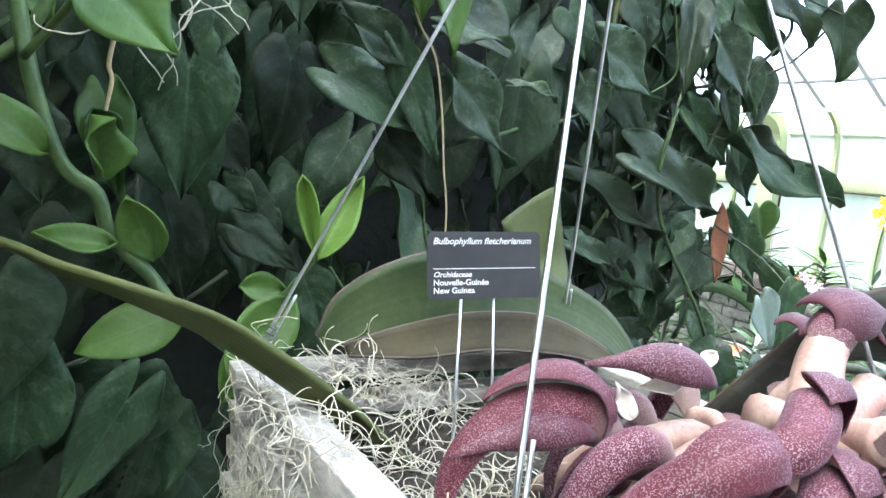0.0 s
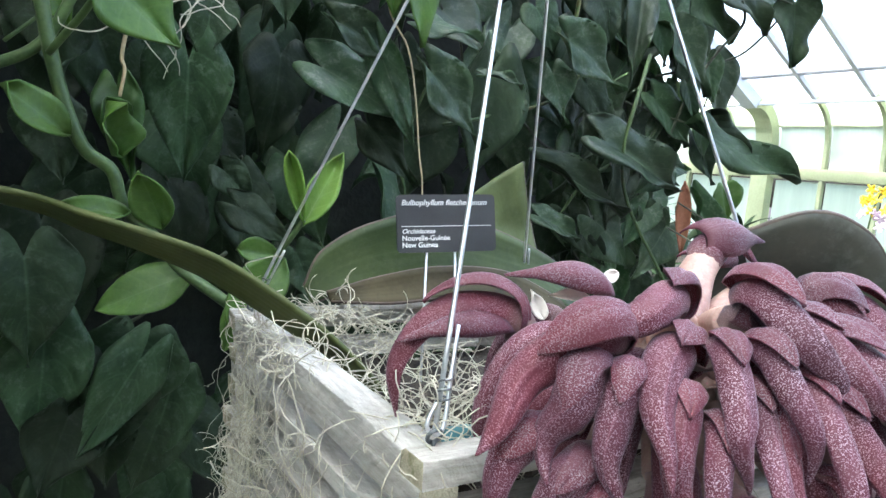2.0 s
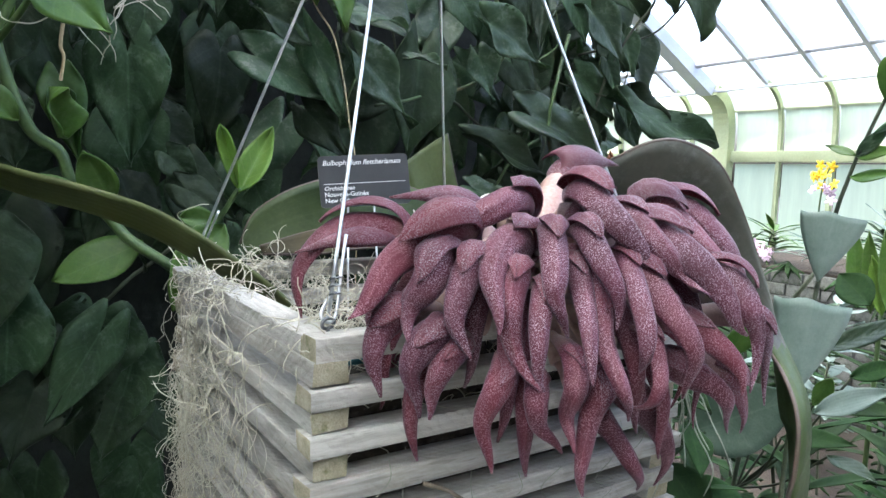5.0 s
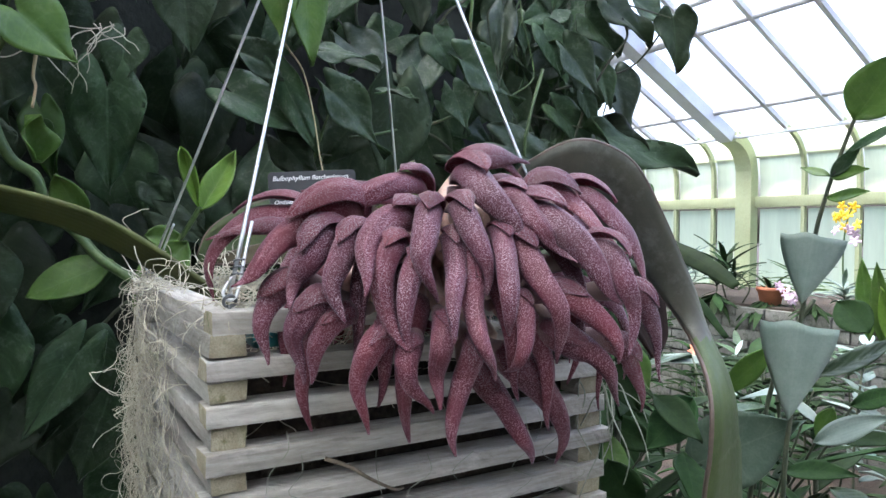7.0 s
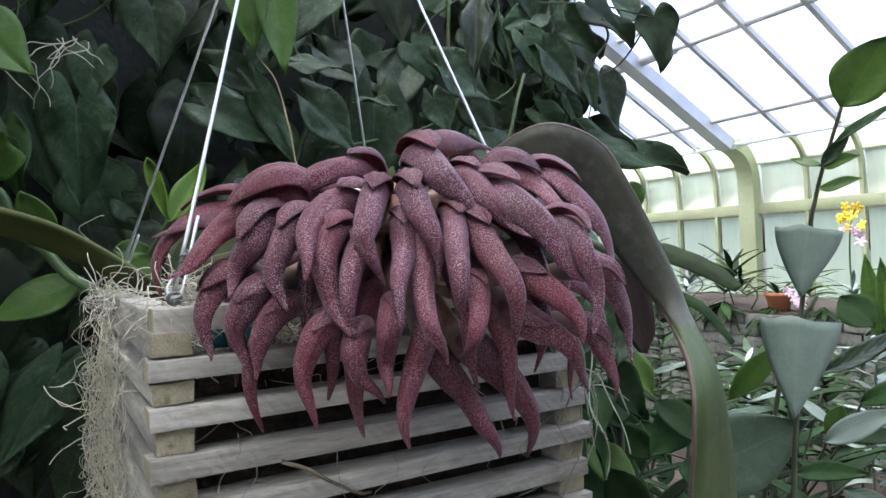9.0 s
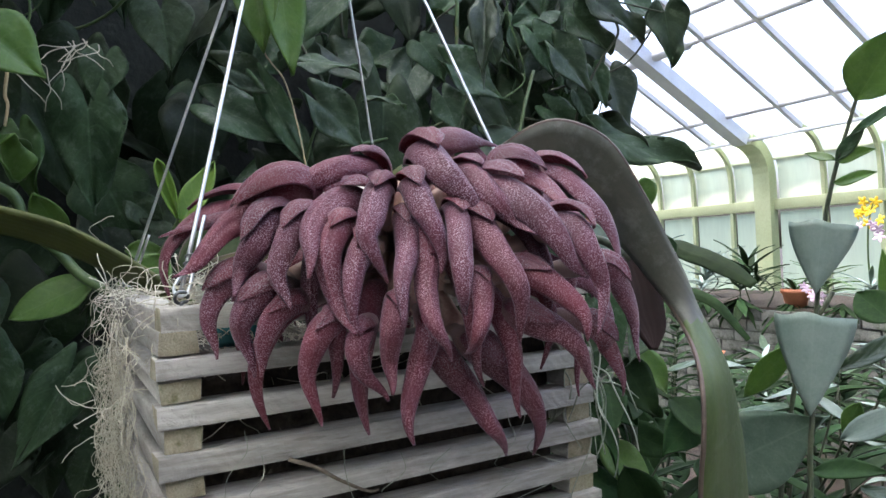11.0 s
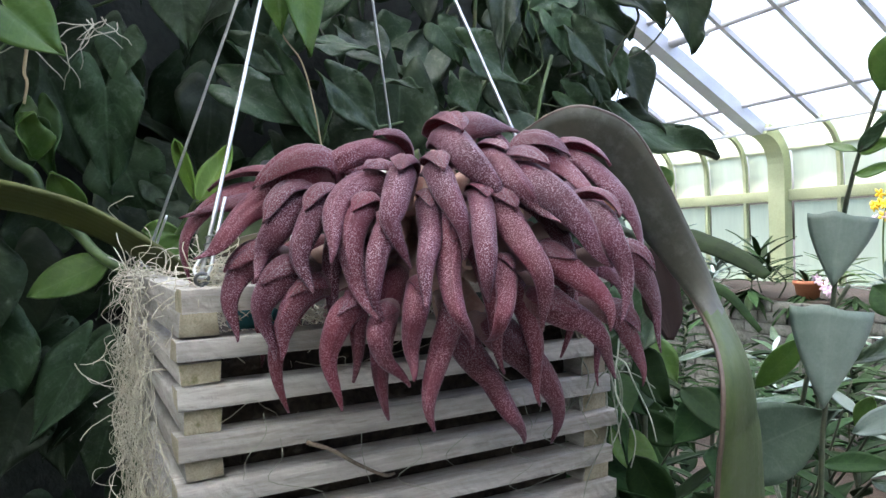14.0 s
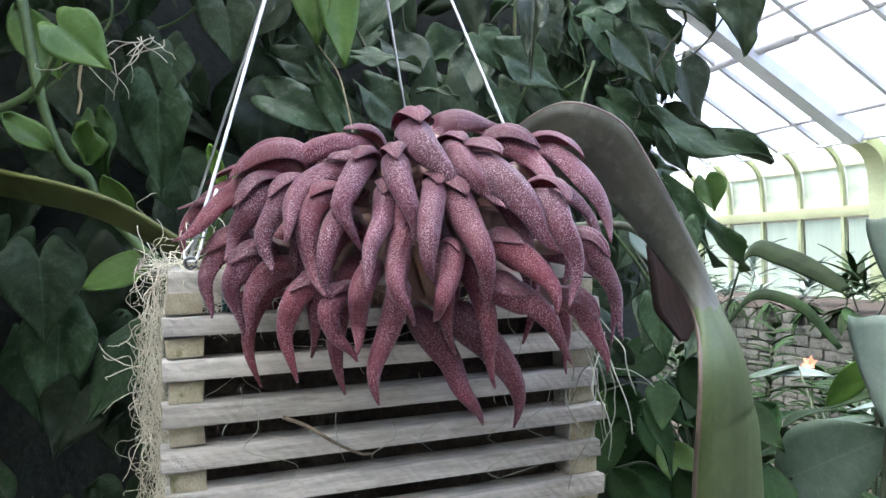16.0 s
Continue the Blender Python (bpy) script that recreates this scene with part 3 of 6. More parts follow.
for name, y in (("wall_north", FAR_Y),):
    end = thing(name, "glazed gable wall of the glasshouse", "wall", kind="structure")
    part("knee_wall", box(bmesh.new(), (WEST_X, y, 0), (WALL_X, y + 0.15, 0.9)), BRICK, end)
    for k in range(11):
        x0 = WEST_X + k * 0.88
        h = min(roof_z(x0), roof_z(min(x0 + 0.83, EAVE_X))) - 0.06
        bm = box(bmesh.new(), (x0, y, 0.9), (x0 + 0.05, y + 0.06, h))
        part("mullion", bm, PAINT, end, smooth=False)
        ob = part("pane", box(bmesh.new(), (x0 + 0.05, y + 0.02, 0.9), (x0 + 0.83, y + 0.026, h)), WALL_GLASS, end, smooth=False)
        ob.visible_shadow = False

# added backing sheet; its dark colour stands for shade in the leaf gaps
wall_planted = tagged(part("wall_planted", box(bmesh.new(), (WEST_X, 1.0, 0), (1.10, 1.2, 3.4)), SHADE_WALL), "near-black backing wall standing for the shade between climbing leaves", "wall", kind="structure")


# ---------------------------------------------------------------- the hanging basket
TOP, W, D, H2, SKEW = 1.40, 0.305, 0.300, 0.0135, 0.055     # top of the basket, its width and depth, height of one slat, how far it leans out of square
basket = thing("slatted_orchid_basket", "square hanging basket of whitewashed weathered wooden slats", "basket", at=(0, 0, 0))


def slat(lo, hi, side):
    bm = box(bmesh.new(), lo, hi, random.uniform(0.0006, 0.0014), 0.0009)
    for v in bm.verts:
        v.co.x -= SKEW * v.co.y
    ob = part("slat", bm, WOOD_SIDE if side else WOOD, basket)
    ob.data.materials.append(END_GRAIN)
    axis = 1 if side else 0
    for f in ob.data.polygons:
        if abs(f.normal[axis]) > 0.9:
            f.material_index = 1
    return ob


for k in range(9):
    z1 = TOP - 2 * k * H2
    inset = 0.004 if k == 0 else random.uniform(-0.0015, 0.002)
    slat((inset, inset * 0.8, z1 - H2), (W + random.uniform(-0.003, 0.003), 0.021, z1 - 0.0004), False)
    slat((random.uniform(-0.002, 0.002), D - 0.021, z1 - H2), (W, D, z1 - 0.0004), False)
    z0 = z1 - H2
    for x in (0.003, W - 0.024):
        slat((x + random.uniform(-0.001, 0.001), random.uniform(0.002, 0.005), z0 - H2), (x + 0.021, D - 0.002, z0 - 0.0004), True)
for x in (0.004, W - 0.025):
    slat((x, 0.0215, TOP - H2), (x + 0.021, D - 0.0215, TOP - 0.001), True)
bottom = TOP - 18 * H2
for i in range(7):
    y = 0.03 + i * 0.037
    slat((0.024, y, bottom), (W - 0.024, y + 0.02, bottom + 0.01), False)

bm = bmesh.new()
bmesh.ops.create_grid(bm, x_segments=40, y_segments=40, size=0.5)
for v in bm.verts:
    x, y = 0.026 + (v.co.x + 0.5) * (W - 0.052), 0.024 + (v.co.y + 0.5) * (D - 0.048)
    v.co = (x, y, TOP - 0.042 + 0.012 * noise.noise(Vector((x, y, 0)) * 40) + 0.006 * noise.noise(Vector((x, y, 3)) * 140))
r = bmesh.ops.extrude_face_region(bm, geom=bm.faces[:])
for v in r["geom"]:
    if isinstance(v, bmesh.types.BMVert):
        v.co.z = bottom + 0.012
for v in bm.verts:
    v.co.x -= SKEW * v.co.y
potting_mix = tagged(part("potting_mix", bm, BARK), "dark bark and moss potting mix filling the slatted basket", "soil", kind="stuff")

APEX = Vector((0.152, 0.160, TOP + 0.462))
hanger = thing("wire_hanger", "galvanised wire hanger of four straight wires", "hanger")
CORNERS = ((0.0172, 0.0179), (-0.0015, D - 0.012), (W - 0.028, 0.0132), (W - 0.040, D - 0.012))
for (x, y), (ax, ay) in zip(CORNERS, ((-0.0065, 0.0095), (0.0030, -0.0145), (0.0090, 0.0070), (0.0015, -0.0085))):
    foot, top = Vector((x, y, TOP + 0.008)), APEX + Vector((ax, ay, 0))
    wire = part("wire", tube(bmesh.new(), [foot.lerp(top, k / 12) for k in range(13)] + [APEX + Vector((0, 0, 0.012))], 0.0013, 8), WIRE, hanger)
    d = (top - foot).normalized()
    s = d.cross(Vector((0.25, 1, 0))).normalized()
    if s.x < 0:
        s = -s
    loop = [foot + d * 0.050 + s * 0.0040, foot + d * 0.024 + s * 0.0040, foot + d * 0.004 + s * 0.0042, foot - d * 0.002 + s * 0.002, foot - d * 0.002 - s * 0.002, foot + d * 0.002 - s * 0.0042, foot + d * 0.012 - s * 0.001]
    part("loop", tube(bmesh.new(), spline(loop, 5), 0.0011, 8), WIRE, wire)
    twist = [foot + d * (0.010 + 0.0012 * k) + s * (0.0016 + 0.0034 * math.cos(1.6 * k)) + d.cross(s) * (0.0034 * math.sin(1.6 * k)) for k in range(13)]
    part("binding", tube(bmesh.new(), spline(twist, 3), 0.0006, 5), EYE_STEEL, wire, "thin binding wire")
    eye = [Vector((x, y, TOP - 0.006)), Vector((x, y, TOP + 0.001))] + [Vector((x + 0.0036 * math.sin(a), y + 0.0015 * math.cos(a), TOP + 0.0045 - 0.0036 * math.cos(a))) for a in (0.9 * k for k in range(1, 8))]
    part("screw_eye", tube(bmesh.new(), spline(eye, 4), 0.0011, 8), EYE_STEEL, wire, "dull grey screw eye")
part("hook", tube(bmesh.new(), spline([APEX + Vector(q) for q in ((-0.006, 0, -0.004), (0, 0, 0.008), (0.008, 0, 0.03), (0, 0, 0.05), (-0.008, 0, 0.035))], 6), 0.002, 8), WIRE, hanger)
part("chain", tube(bmesh.new(), [APEX + Vector((0, 0, 0.05)), (APEX.x, APEX.y, roof_z(APEX.x) - 0.05)], 0.0015, 6), WIRE, hanger)

# ---------------------------------------------------------------- plant label
sign = thing("plant_label", "black engraved plastic plant label on two wire legs", "sign")
LX, LY, LZ, LW, LH = 0.1415, 0.236, 1.4815, 0.0850, 0.0475
bm = bmesh.new()
outline = []
for cx, cz, a0 in ((1, 1, 0), (-1, 1, 90), (-1, -1, 180), (1, -1, 270)):
    for k in range(6):
        a = radians(a0 + 18 * k)
        outline.append((cx * (LW / 2 - 0.004) + 0.004 * math.cos(a), 0.0, cz * (LH / 2 - 0.004) + 0.004 * math.sin(a)))
f = bm.faces.new([bm.verts.new(q) for q in outline])
r = bmesh.ops.extrude_face_region(bm, geom=[f])
for v in r["geom"]:
    if isinstance(v, bmesh.types.BMVert):
        v.co.y += 0.0016
bmesh.ops.recalc_face_normals(bm, faces=bm.faces[:])
plate = part("plate", bm, TAG, sign, smooth=False)
SIGN_POSE = pose(LX, LY, LZ, -10, -4, -13)
plate.matrix_local = SIGN_POSE


def lettering(words, x, z, size, slant, stretch=1.0):
    cu = bpy.data.curves.new("lettering", "FONT")
    cu.body, cu.size, cu.shear, cu.extrude, cu.offset = words, size, slant, 0.0001, 0.0001
    ob = new("lettering", cu)
    ob.parent = plate
    ob.matrix_local = Matrix.Translation((x, -0.0003, z)) @ pose(0, 0, 0, 90) @ Matrix.Diagonal((stretch, 1, 1, 1))
    cu.materials.append(TAG_TEXT)


lettering("Bulbophyllum fletcherianum", -0.0385, 0.0150, 0.0064, 0.28, 1.02)
lettering("Orchidaceae", -0.0385, -0.0080, 0.0052, 0.28, 1.05)
lettering("Nouvelle-Guinée", -0.0385, -0.0138, 0.0058, 0.0, 1.02)
lettering("New Guinea", -0.0385, -0.0194, 0.0058, 0.0, 1.02)
part("line", box(bmesh.new(), (-0.0385, -0.0005, -0.0025), (0.0385, 0.0002, -0.0020)), TAG_TEXT, plate, smooth=False)
for dx, foot in ((-0.017, (0.112, 0.205, 1.352)), (0.007, (0.146, 0.208, 1.352))):
    head = SIGN_POSE @ Vector((dx, 0.0025, -0.016))
    part("leg", tube(bmesh.new(), [head, head.lerp(Vector(foot), 0.5), foot], 0.0011, 8), WIRE, sign)

# ---------------------------------------------------------------- the orchid
orchid = thing("orchid", "orchid with drooping speckled purple flowers and long strap leaves", "orchid")
HEAD = Vector((0.158, 0.030, 1.432))


def flower(a, b, c, tip, width, hooded=True, rise=1.0, long=1.0, neck=0.72, skin=None):
    """One bloom on a pale stalk: a speckled tongue of two halves folded over each other, that arches from a to its hooked tip,
    and a vaulted pointed hood over its base, open toward the middle of the head."""
    a, b, c, tip = Vector(a), Vector(b), Vector(c), Vector(tip)
    b, c = b * 0.7 + (a + c) * 0.15, c * 0.8 + (b + tip) * 0.1
    root = HEAD.lerp(a, neck) - Vector((0, 0, 0.55 * width))
    line = spline((root, a, b, c, tip), 7)
    hook = (tip - c).cross(Vector((random.gauss(0, 1), random.gauss(0, 1), 0))).normalized() * width * random.uniform(0.15, 0.4)
    line = [q + hook * max(0.0, (i - 23) / 5) ** 2 for i, q in enumerate(line)]
    n = len(line) - 1
    rows, frames = [], []
    lap, shift = random.choice((-1, 1)), random.uniform(-0.15, 0.2)
    for i, q in enumerate(line):
        u = i / n
        d = (line[min(i + 1, n)] - line[max(i - 1, 0)]).normalized()
        out = Vector((q.x - 0.16, q.y - 0.05, max(q.z - 1.40, 0.0) + 0.008))
        out = (out - d * out.dot(d)).normalized()
        s = d.cross(out)
        grow = min(1.0, max(0.0, u - 0.02) / 0.17)
        w = 0.5 * width * (0.55 + 0.55 * grow * grow * (3 - 2 * grow)) * (1 - max(0.0, (u - 0.32) / 0.68) ** 1.75 * 0.97)
        frames.append((q, d, out, s, w))
        open_ = min(1.0, max(0.0, (u - 0.34) / 0.12))
        ridge = lap * (shift + 0.35 * max(0.0, u - 0.3))
        row = []
        for j in range(17):
            v = -1 + (ridge + 1) * j / 8 if j <= 8 else ridge + (1 - ridge) * (j - 8) / 8
            arch = math.cos(v * 1.62) + 0.02
            step = open_ * (0.14 * math.exp(-((v - ridge) * 7) ** 2) - (0.10 * math.exp(-((v - ridge - 0.16 * lap) * 8) ** 2)))
            row.append(q + s * (w * math.sin(v * 1.55)) + out * (w * (0.92 * arch + step)))
        rows.append(row)
    bloom = part("flower", sheet(rows, 0.0011), skin or PETAL, orchid)
    if hooded:
        arc = [0.0]
        for p, q in zip(line, line[1:]):
            arc.append(arc[-1] + (q - p).length)
        start, reach = arc[7] - 0.8 * width, random.uniform(1.6, 1.95) * width * long
        tall, skew, roll = rise * random.uniform(0.85, 1.15), random.uniform(-0.15, 0.15), random.uniform(-0.2, 0.2) - 0.5 * (tip - a).normalized().x
        hood = []
        for i in range(17):
            u = i / 16
            k = float(np.interp(start + reach * u, arc, range(n + 1)))
            f0, f1 = frames[int(k)], frames[min(int(k) + 1, n)]
            t = k - int(k)
            q, o, s, d = f0[0].lerp(f1[0], t), f0[2].lerp(f1[2], t).normalized(), f0[3].lerp(f1[3], t).normalized(), f0[1]
            turn = Matrix.Rotation(roll * (1 - u), 3, d)
            o, s = turn @ o, turn @ s
            half = width * (0.60 if a.z > 1.42 else 0.54) * (0.45 + 0.55 * math.sin(0.5 * math.pi * min(1.0, u / 0.42))) * (1 - max(0.0, (u - 0.40) / 0.60) ** 1.6) + 0.0002
            crest = width * (0.20 + 0.26 * u + 0.22 * u ** 4 + tall * (0.52 if a.z > 1.42 else 0.32) * math.sin(math.pi * u ** 0.85) ** 0.9)
            row = []
            for j in range(15):
                v = 2 * j / 14 - 1
                sink = half * (0.52 * (1 - math.cos(1.5 * v)) - 0.10 * abs(v) ** 5) + 0.035 * width * math.exp(-(v * 9) ** 2) - 0.03 * width * math.exp(-((abs(v) - 0.25) * 8) ** 2)
                row.append(q + s * (half * (math.sin(1.35 * v) + skew * u * (1 - v * v))) + o * (crest - sink + 0.03 * width * math.sin(5 * u + 3 * v)))
            hood.append(row)
        part("hood", sheet(hood, 0.0009), HOOD, bloom, "vaulted pointed purple hood")
    stalk = [HEAD + (Vector(a) - HEAD) * 0.10 + Vector((0, 0, -0.02)), HEAD.lerp(Vector(a), 0.35) + Vector((0, 0, 0.002)), root + frames[0][2] * width * 0.15]
    part("pedicel", tube(bmesh.new(), spline(stalk, 4), lambda u: width * (0.24 + 0.22 * u * u), 8), PEDICEL, bloom, "pale pink flower stalk")
    return bloom


random.seed(41)
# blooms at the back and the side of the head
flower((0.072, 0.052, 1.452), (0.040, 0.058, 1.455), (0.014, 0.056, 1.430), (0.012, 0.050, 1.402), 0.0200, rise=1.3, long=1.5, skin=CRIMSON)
flower((0.235, -0.005, 1.455), (0.270, -0.008, 1.450), (0.295, -0.010, 1.425), (0.302, -0.012, 1.385), 0.0185)
flower((0.240, -0.018, 1.410), (0.276, -0.022, 1.402), (0.297, -0.026, 1.377), (0.297, -0.030, 1.337), 0.0175)
# the front of the head, from its crown down
flower((0.122, -0.017, 1.474), (0.090, -0.035, 1.472), (0.078, -0.022, 1.461), (0.065, -0.032, 1.445), 0.0169)
flower((0.107, -0.035, 1.453), (0.087, -0.047, 1.451), (0.072, -0.060, 1.437), (0.068, -0.080, 1.416), 0.0192)
flower((0.114, -0.056, 1.459), (0.098, -0.080, 1.441), (0.094, -0.083, 1.432), (0.105, -0.085, 1.410), 0.0136)
flower((0.091, -0.057, 1.439), (0.077, -0.068, 1.427), (0.081, -0.069, 1.403), (0.084, -0.086, 1.384), 0.0138)
flower((0.130, -0.064, 1.459), (0.127, -0.082, 1.447), (0.131, -0.090, 1.433), (0.136, -0.090, 1.414), 0.0140)
flower((0.147, -0.044, 1.479), (0.144, -0.072, 1.467), (0.153, -0.079, 1.456), (0.160, -0.088, 1.446), 0.0197)
flower((0.186, 0.017, 1.490), (0.200, 0.020, 1.498), (0.217, 0.019, 1.496), (0.234, 0.015, 1.482), 0.0185, hooded=False, neck=0.86)
flower((0.168, -0.057, 1.468), (0.166, -0.088, 1.452), (0.179, -0.089, 1.439), (0.180, -0.107, 1.427), 0.0148)
flower((0.179, -0.065, 1.454), (0.186, -0.092, 1.446), (0.196, -0.107, 1.426), (0.203, -0.112, 1.404), 0.0241)
flower((0.211, -0.036, 1.473), (0.229, -0.046, 1.461), (0.223, -0.078, 1.444), (0.222, -0.099, 1.434), 0.0196)
flower((0.244, -0.031, 1.469), (0.259, -0.056, 1.448), (0.267, -0.063, 1.432), (0.265, -0.077, 1.410), 0.0220)
flower((0.209, -0.094, 1.435), (0.208, -0.114, 1.421), (0.220, -0.111, 1.402), (0.214, -0.116, 1.374), 0.0164)
flower((0.231, -0.098, 1.411), (0.237, -0.104, 1.400), (0.256, -0.094, 1.380), (0.255, -0.097, 1.353), 0.0144)
flower((0.231, -0.087, 1.376), (0.241, -0.085, 1.365), (0.248, -0.087, 1.351), (0.259, -0.085, 1.333), 0.0148)
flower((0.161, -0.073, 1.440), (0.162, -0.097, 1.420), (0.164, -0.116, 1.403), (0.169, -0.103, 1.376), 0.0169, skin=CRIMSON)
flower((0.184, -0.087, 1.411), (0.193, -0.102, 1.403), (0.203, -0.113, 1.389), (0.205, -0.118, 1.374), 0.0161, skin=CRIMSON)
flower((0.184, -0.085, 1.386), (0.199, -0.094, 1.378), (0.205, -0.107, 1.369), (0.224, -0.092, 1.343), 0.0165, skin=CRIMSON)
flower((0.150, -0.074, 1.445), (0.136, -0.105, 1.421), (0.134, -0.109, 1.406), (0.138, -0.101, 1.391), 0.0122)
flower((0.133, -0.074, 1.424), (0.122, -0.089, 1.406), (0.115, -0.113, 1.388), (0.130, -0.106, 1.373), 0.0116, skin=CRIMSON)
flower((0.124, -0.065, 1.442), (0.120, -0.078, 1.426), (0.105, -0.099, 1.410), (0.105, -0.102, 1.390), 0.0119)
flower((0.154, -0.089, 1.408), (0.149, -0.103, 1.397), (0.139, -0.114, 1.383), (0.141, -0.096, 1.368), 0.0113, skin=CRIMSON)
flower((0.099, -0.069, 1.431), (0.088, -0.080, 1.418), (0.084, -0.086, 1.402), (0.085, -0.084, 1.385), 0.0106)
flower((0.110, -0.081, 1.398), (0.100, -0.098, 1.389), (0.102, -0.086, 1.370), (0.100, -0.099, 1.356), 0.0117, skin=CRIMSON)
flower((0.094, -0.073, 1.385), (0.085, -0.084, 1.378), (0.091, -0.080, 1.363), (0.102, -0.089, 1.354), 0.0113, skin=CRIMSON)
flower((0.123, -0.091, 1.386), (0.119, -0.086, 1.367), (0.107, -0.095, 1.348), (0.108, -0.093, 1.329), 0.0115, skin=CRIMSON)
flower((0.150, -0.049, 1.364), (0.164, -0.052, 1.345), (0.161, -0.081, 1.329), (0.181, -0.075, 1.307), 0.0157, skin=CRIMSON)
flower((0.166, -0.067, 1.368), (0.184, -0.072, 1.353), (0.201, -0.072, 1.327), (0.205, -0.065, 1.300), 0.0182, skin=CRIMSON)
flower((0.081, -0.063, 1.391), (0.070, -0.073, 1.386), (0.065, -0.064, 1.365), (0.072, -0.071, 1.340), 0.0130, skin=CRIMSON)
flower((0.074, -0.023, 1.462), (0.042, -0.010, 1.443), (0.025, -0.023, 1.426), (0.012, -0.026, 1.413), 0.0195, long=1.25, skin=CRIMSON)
flower((0.063, -0.028, 1.444), (0.051, -0.035, 1.433), (0.044, -0.027, 1.420), (0.038, -0.037, 1.403), 0.0181)
flower((0.075, -0.040, 1.444), (0.061, -0.048, 1.428), (0.056, -0.052, 1.415), (0.063, -0.058, 1.398), 0.0143)
flower((0.044, -0.018, 1.416), (0.033, -0.016, 1.408), (0.026, -0.020, 1.392), (0.032, -0.022, 1.373), 0.0161)
flower((0.055, -0.037, 1.407), (0.044, -0.039, 1.401), (0.039, -0.036, 1.388), (0.049, -0.038, 1.364), 0.0165)
flower((0.065, -0.043, 1.400), (0.054, -0.047, 1.394), (0.049, -0.044, 1.379), (0.050, -0.044, 1.364), 0.0133)


def cap(base, tip, width, up):
    """The vaulted hood of a bloom whose tongue is hidden: narrow at its point, open below."""
    base, tip = Vector(base), Vector(tip)
    d = tip - base
    up = (Vector(up) - d.normalized() * Vector(up).dot(d.normalized())).normalized()
    s = d.normalized().cross(up)
    rows = []
    for i in range(14):
        u = i / 13
        w = 0.5 * width * (1 - u ** 1.6) ** 0.9 * (0.75 + 0.6 * math.sin(math.pi * min(1, u * 1.3))) + 0.0004
        rows.append([base + d * (u + 0.04 * math.cos(2 * v) * (1 - u)) + s * (w * math.sin(1.4 * v)) + up * (0.08 * d.length * math.sin(math.pi * u ** 0.8) + w * 0.95 * (math.cos(1.45 * v) - 0.5) - 0.05 * w * math.exp(-(v * 7) ** 2))
                     for v in (2 * j / 10 - 1 for j in range(11))])
    return part("hood", sheet(rows, 0.0010), HOOD, orchid, "arched pointed purple hood")


cap((0.137, 0.040, 1.470), (0.071, 0.050, 1.474), 0.020, (0, -0.5, 1))
cap((0.072, 0.045, 1.450), (0.009, 0.050, 1.441), 0.017, (0, -0.4, 1))
part("neck", tube(bmesh.new(), spline(((0.146, -0.004, 1.448), (0.162, 0.005, 1.466), (0.178, 0.014, 1.482), (0.196, 0.019, 1.493)), 5), lambda u: 0.0130 - 0.0045 * u, 12), PEDICEL, orchid, "cream speckled flower neck")
for x, y, z in ((0.126, -0.012, 1.462), (0.147, -0.034, 1.466), (0.168, -0.045, 1.455), (0.204, -0.030, 1.462), (0.232, -0.026, 1.458), (0.130, 0.010, 1.462), (0.205, 0.004, 1.468)):
    crown = Vector((0.162, -0.004, 1.446))
    part("neck", tube(bmesh.new(), spline((crown, crown.lerp(Vector((x, y, z)), 0.5) + Vector((0, 0, 0.004)), (x, y, z)), 5), lambda u: 0.0075 + 0.0015 * u, 10), PEDICEL, orchid, "cream speckled flower neck")
cap((0.180, 0.020, 1.500), (0.240, 0.018, 1.499), 0.027, (-0.1, -0.5, 1))
cap((0.215, 0.035, 1.485), (0.268, 0.055, 1.480), 0.018, (0, -0.3, 1))
cap((0.225, 0.060, 1.482), (0.285, 0.085, 1.468), 0.017, (0, -0.3, 1))
# blooms deeper in the head, in the gaps
random.seed(31)
for k in range(26):
    a = 2 * math.pi * k / 26 + random.uniform(-0.1, 0.1)
    z = 1.445 - 0.022 * (k % 3)
    c, s = math.cos(a), math.sin(a)
    reach = random.uniform(0.76, 0.90)
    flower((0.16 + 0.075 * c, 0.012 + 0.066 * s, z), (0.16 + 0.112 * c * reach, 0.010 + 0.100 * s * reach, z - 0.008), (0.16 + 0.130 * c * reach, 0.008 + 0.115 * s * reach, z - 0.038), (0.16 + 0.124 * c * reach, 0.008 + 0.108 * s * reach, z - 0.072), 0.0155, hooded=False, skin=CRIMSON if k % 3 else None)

# strap leaves
def ribbon(one, other, material, label, thick=0.003, cols=7, bulge=0.0, edges=True, under=None):
    """A strap leaf between two edge lines with the same number of points."""
    a, b = spline(one, 6), spline(other, 6)
    rows = []
    for i, (p, q) in enumerate(zip(a, b)):
        d = (a[min(i + 1, len(a) - 1)] - a[max(i - 1, 0)]).normalized()
        nrm = (q - p).cross(d).normalized()
        rows.append([p.lerp(q, j / (cols - 1)) + nrm * bulge * (p - q).length * (1 - (2 * j / (cols - 1) - 1) ** 2) for j in range(cols)])
    lf = part("leaf", sheet(rows, thick), material, orchid, label)
    if under:
        lf.data.materials.append(UNDERSIDE)
        for f in lf.data.polygons:
            f.material_index = int(f.center.z > under)
    if edges:
        part("edge", tube(bmesh.new(), a, thick * 0.5, 5), LEAF_EDGE, lf, "thin purple leaf margin")
        part("edge", tube(bmesh.new(), b, thick * 0.5, 5), LEAF_EDGE, lf, "thin purple leaf margin")
    return lf


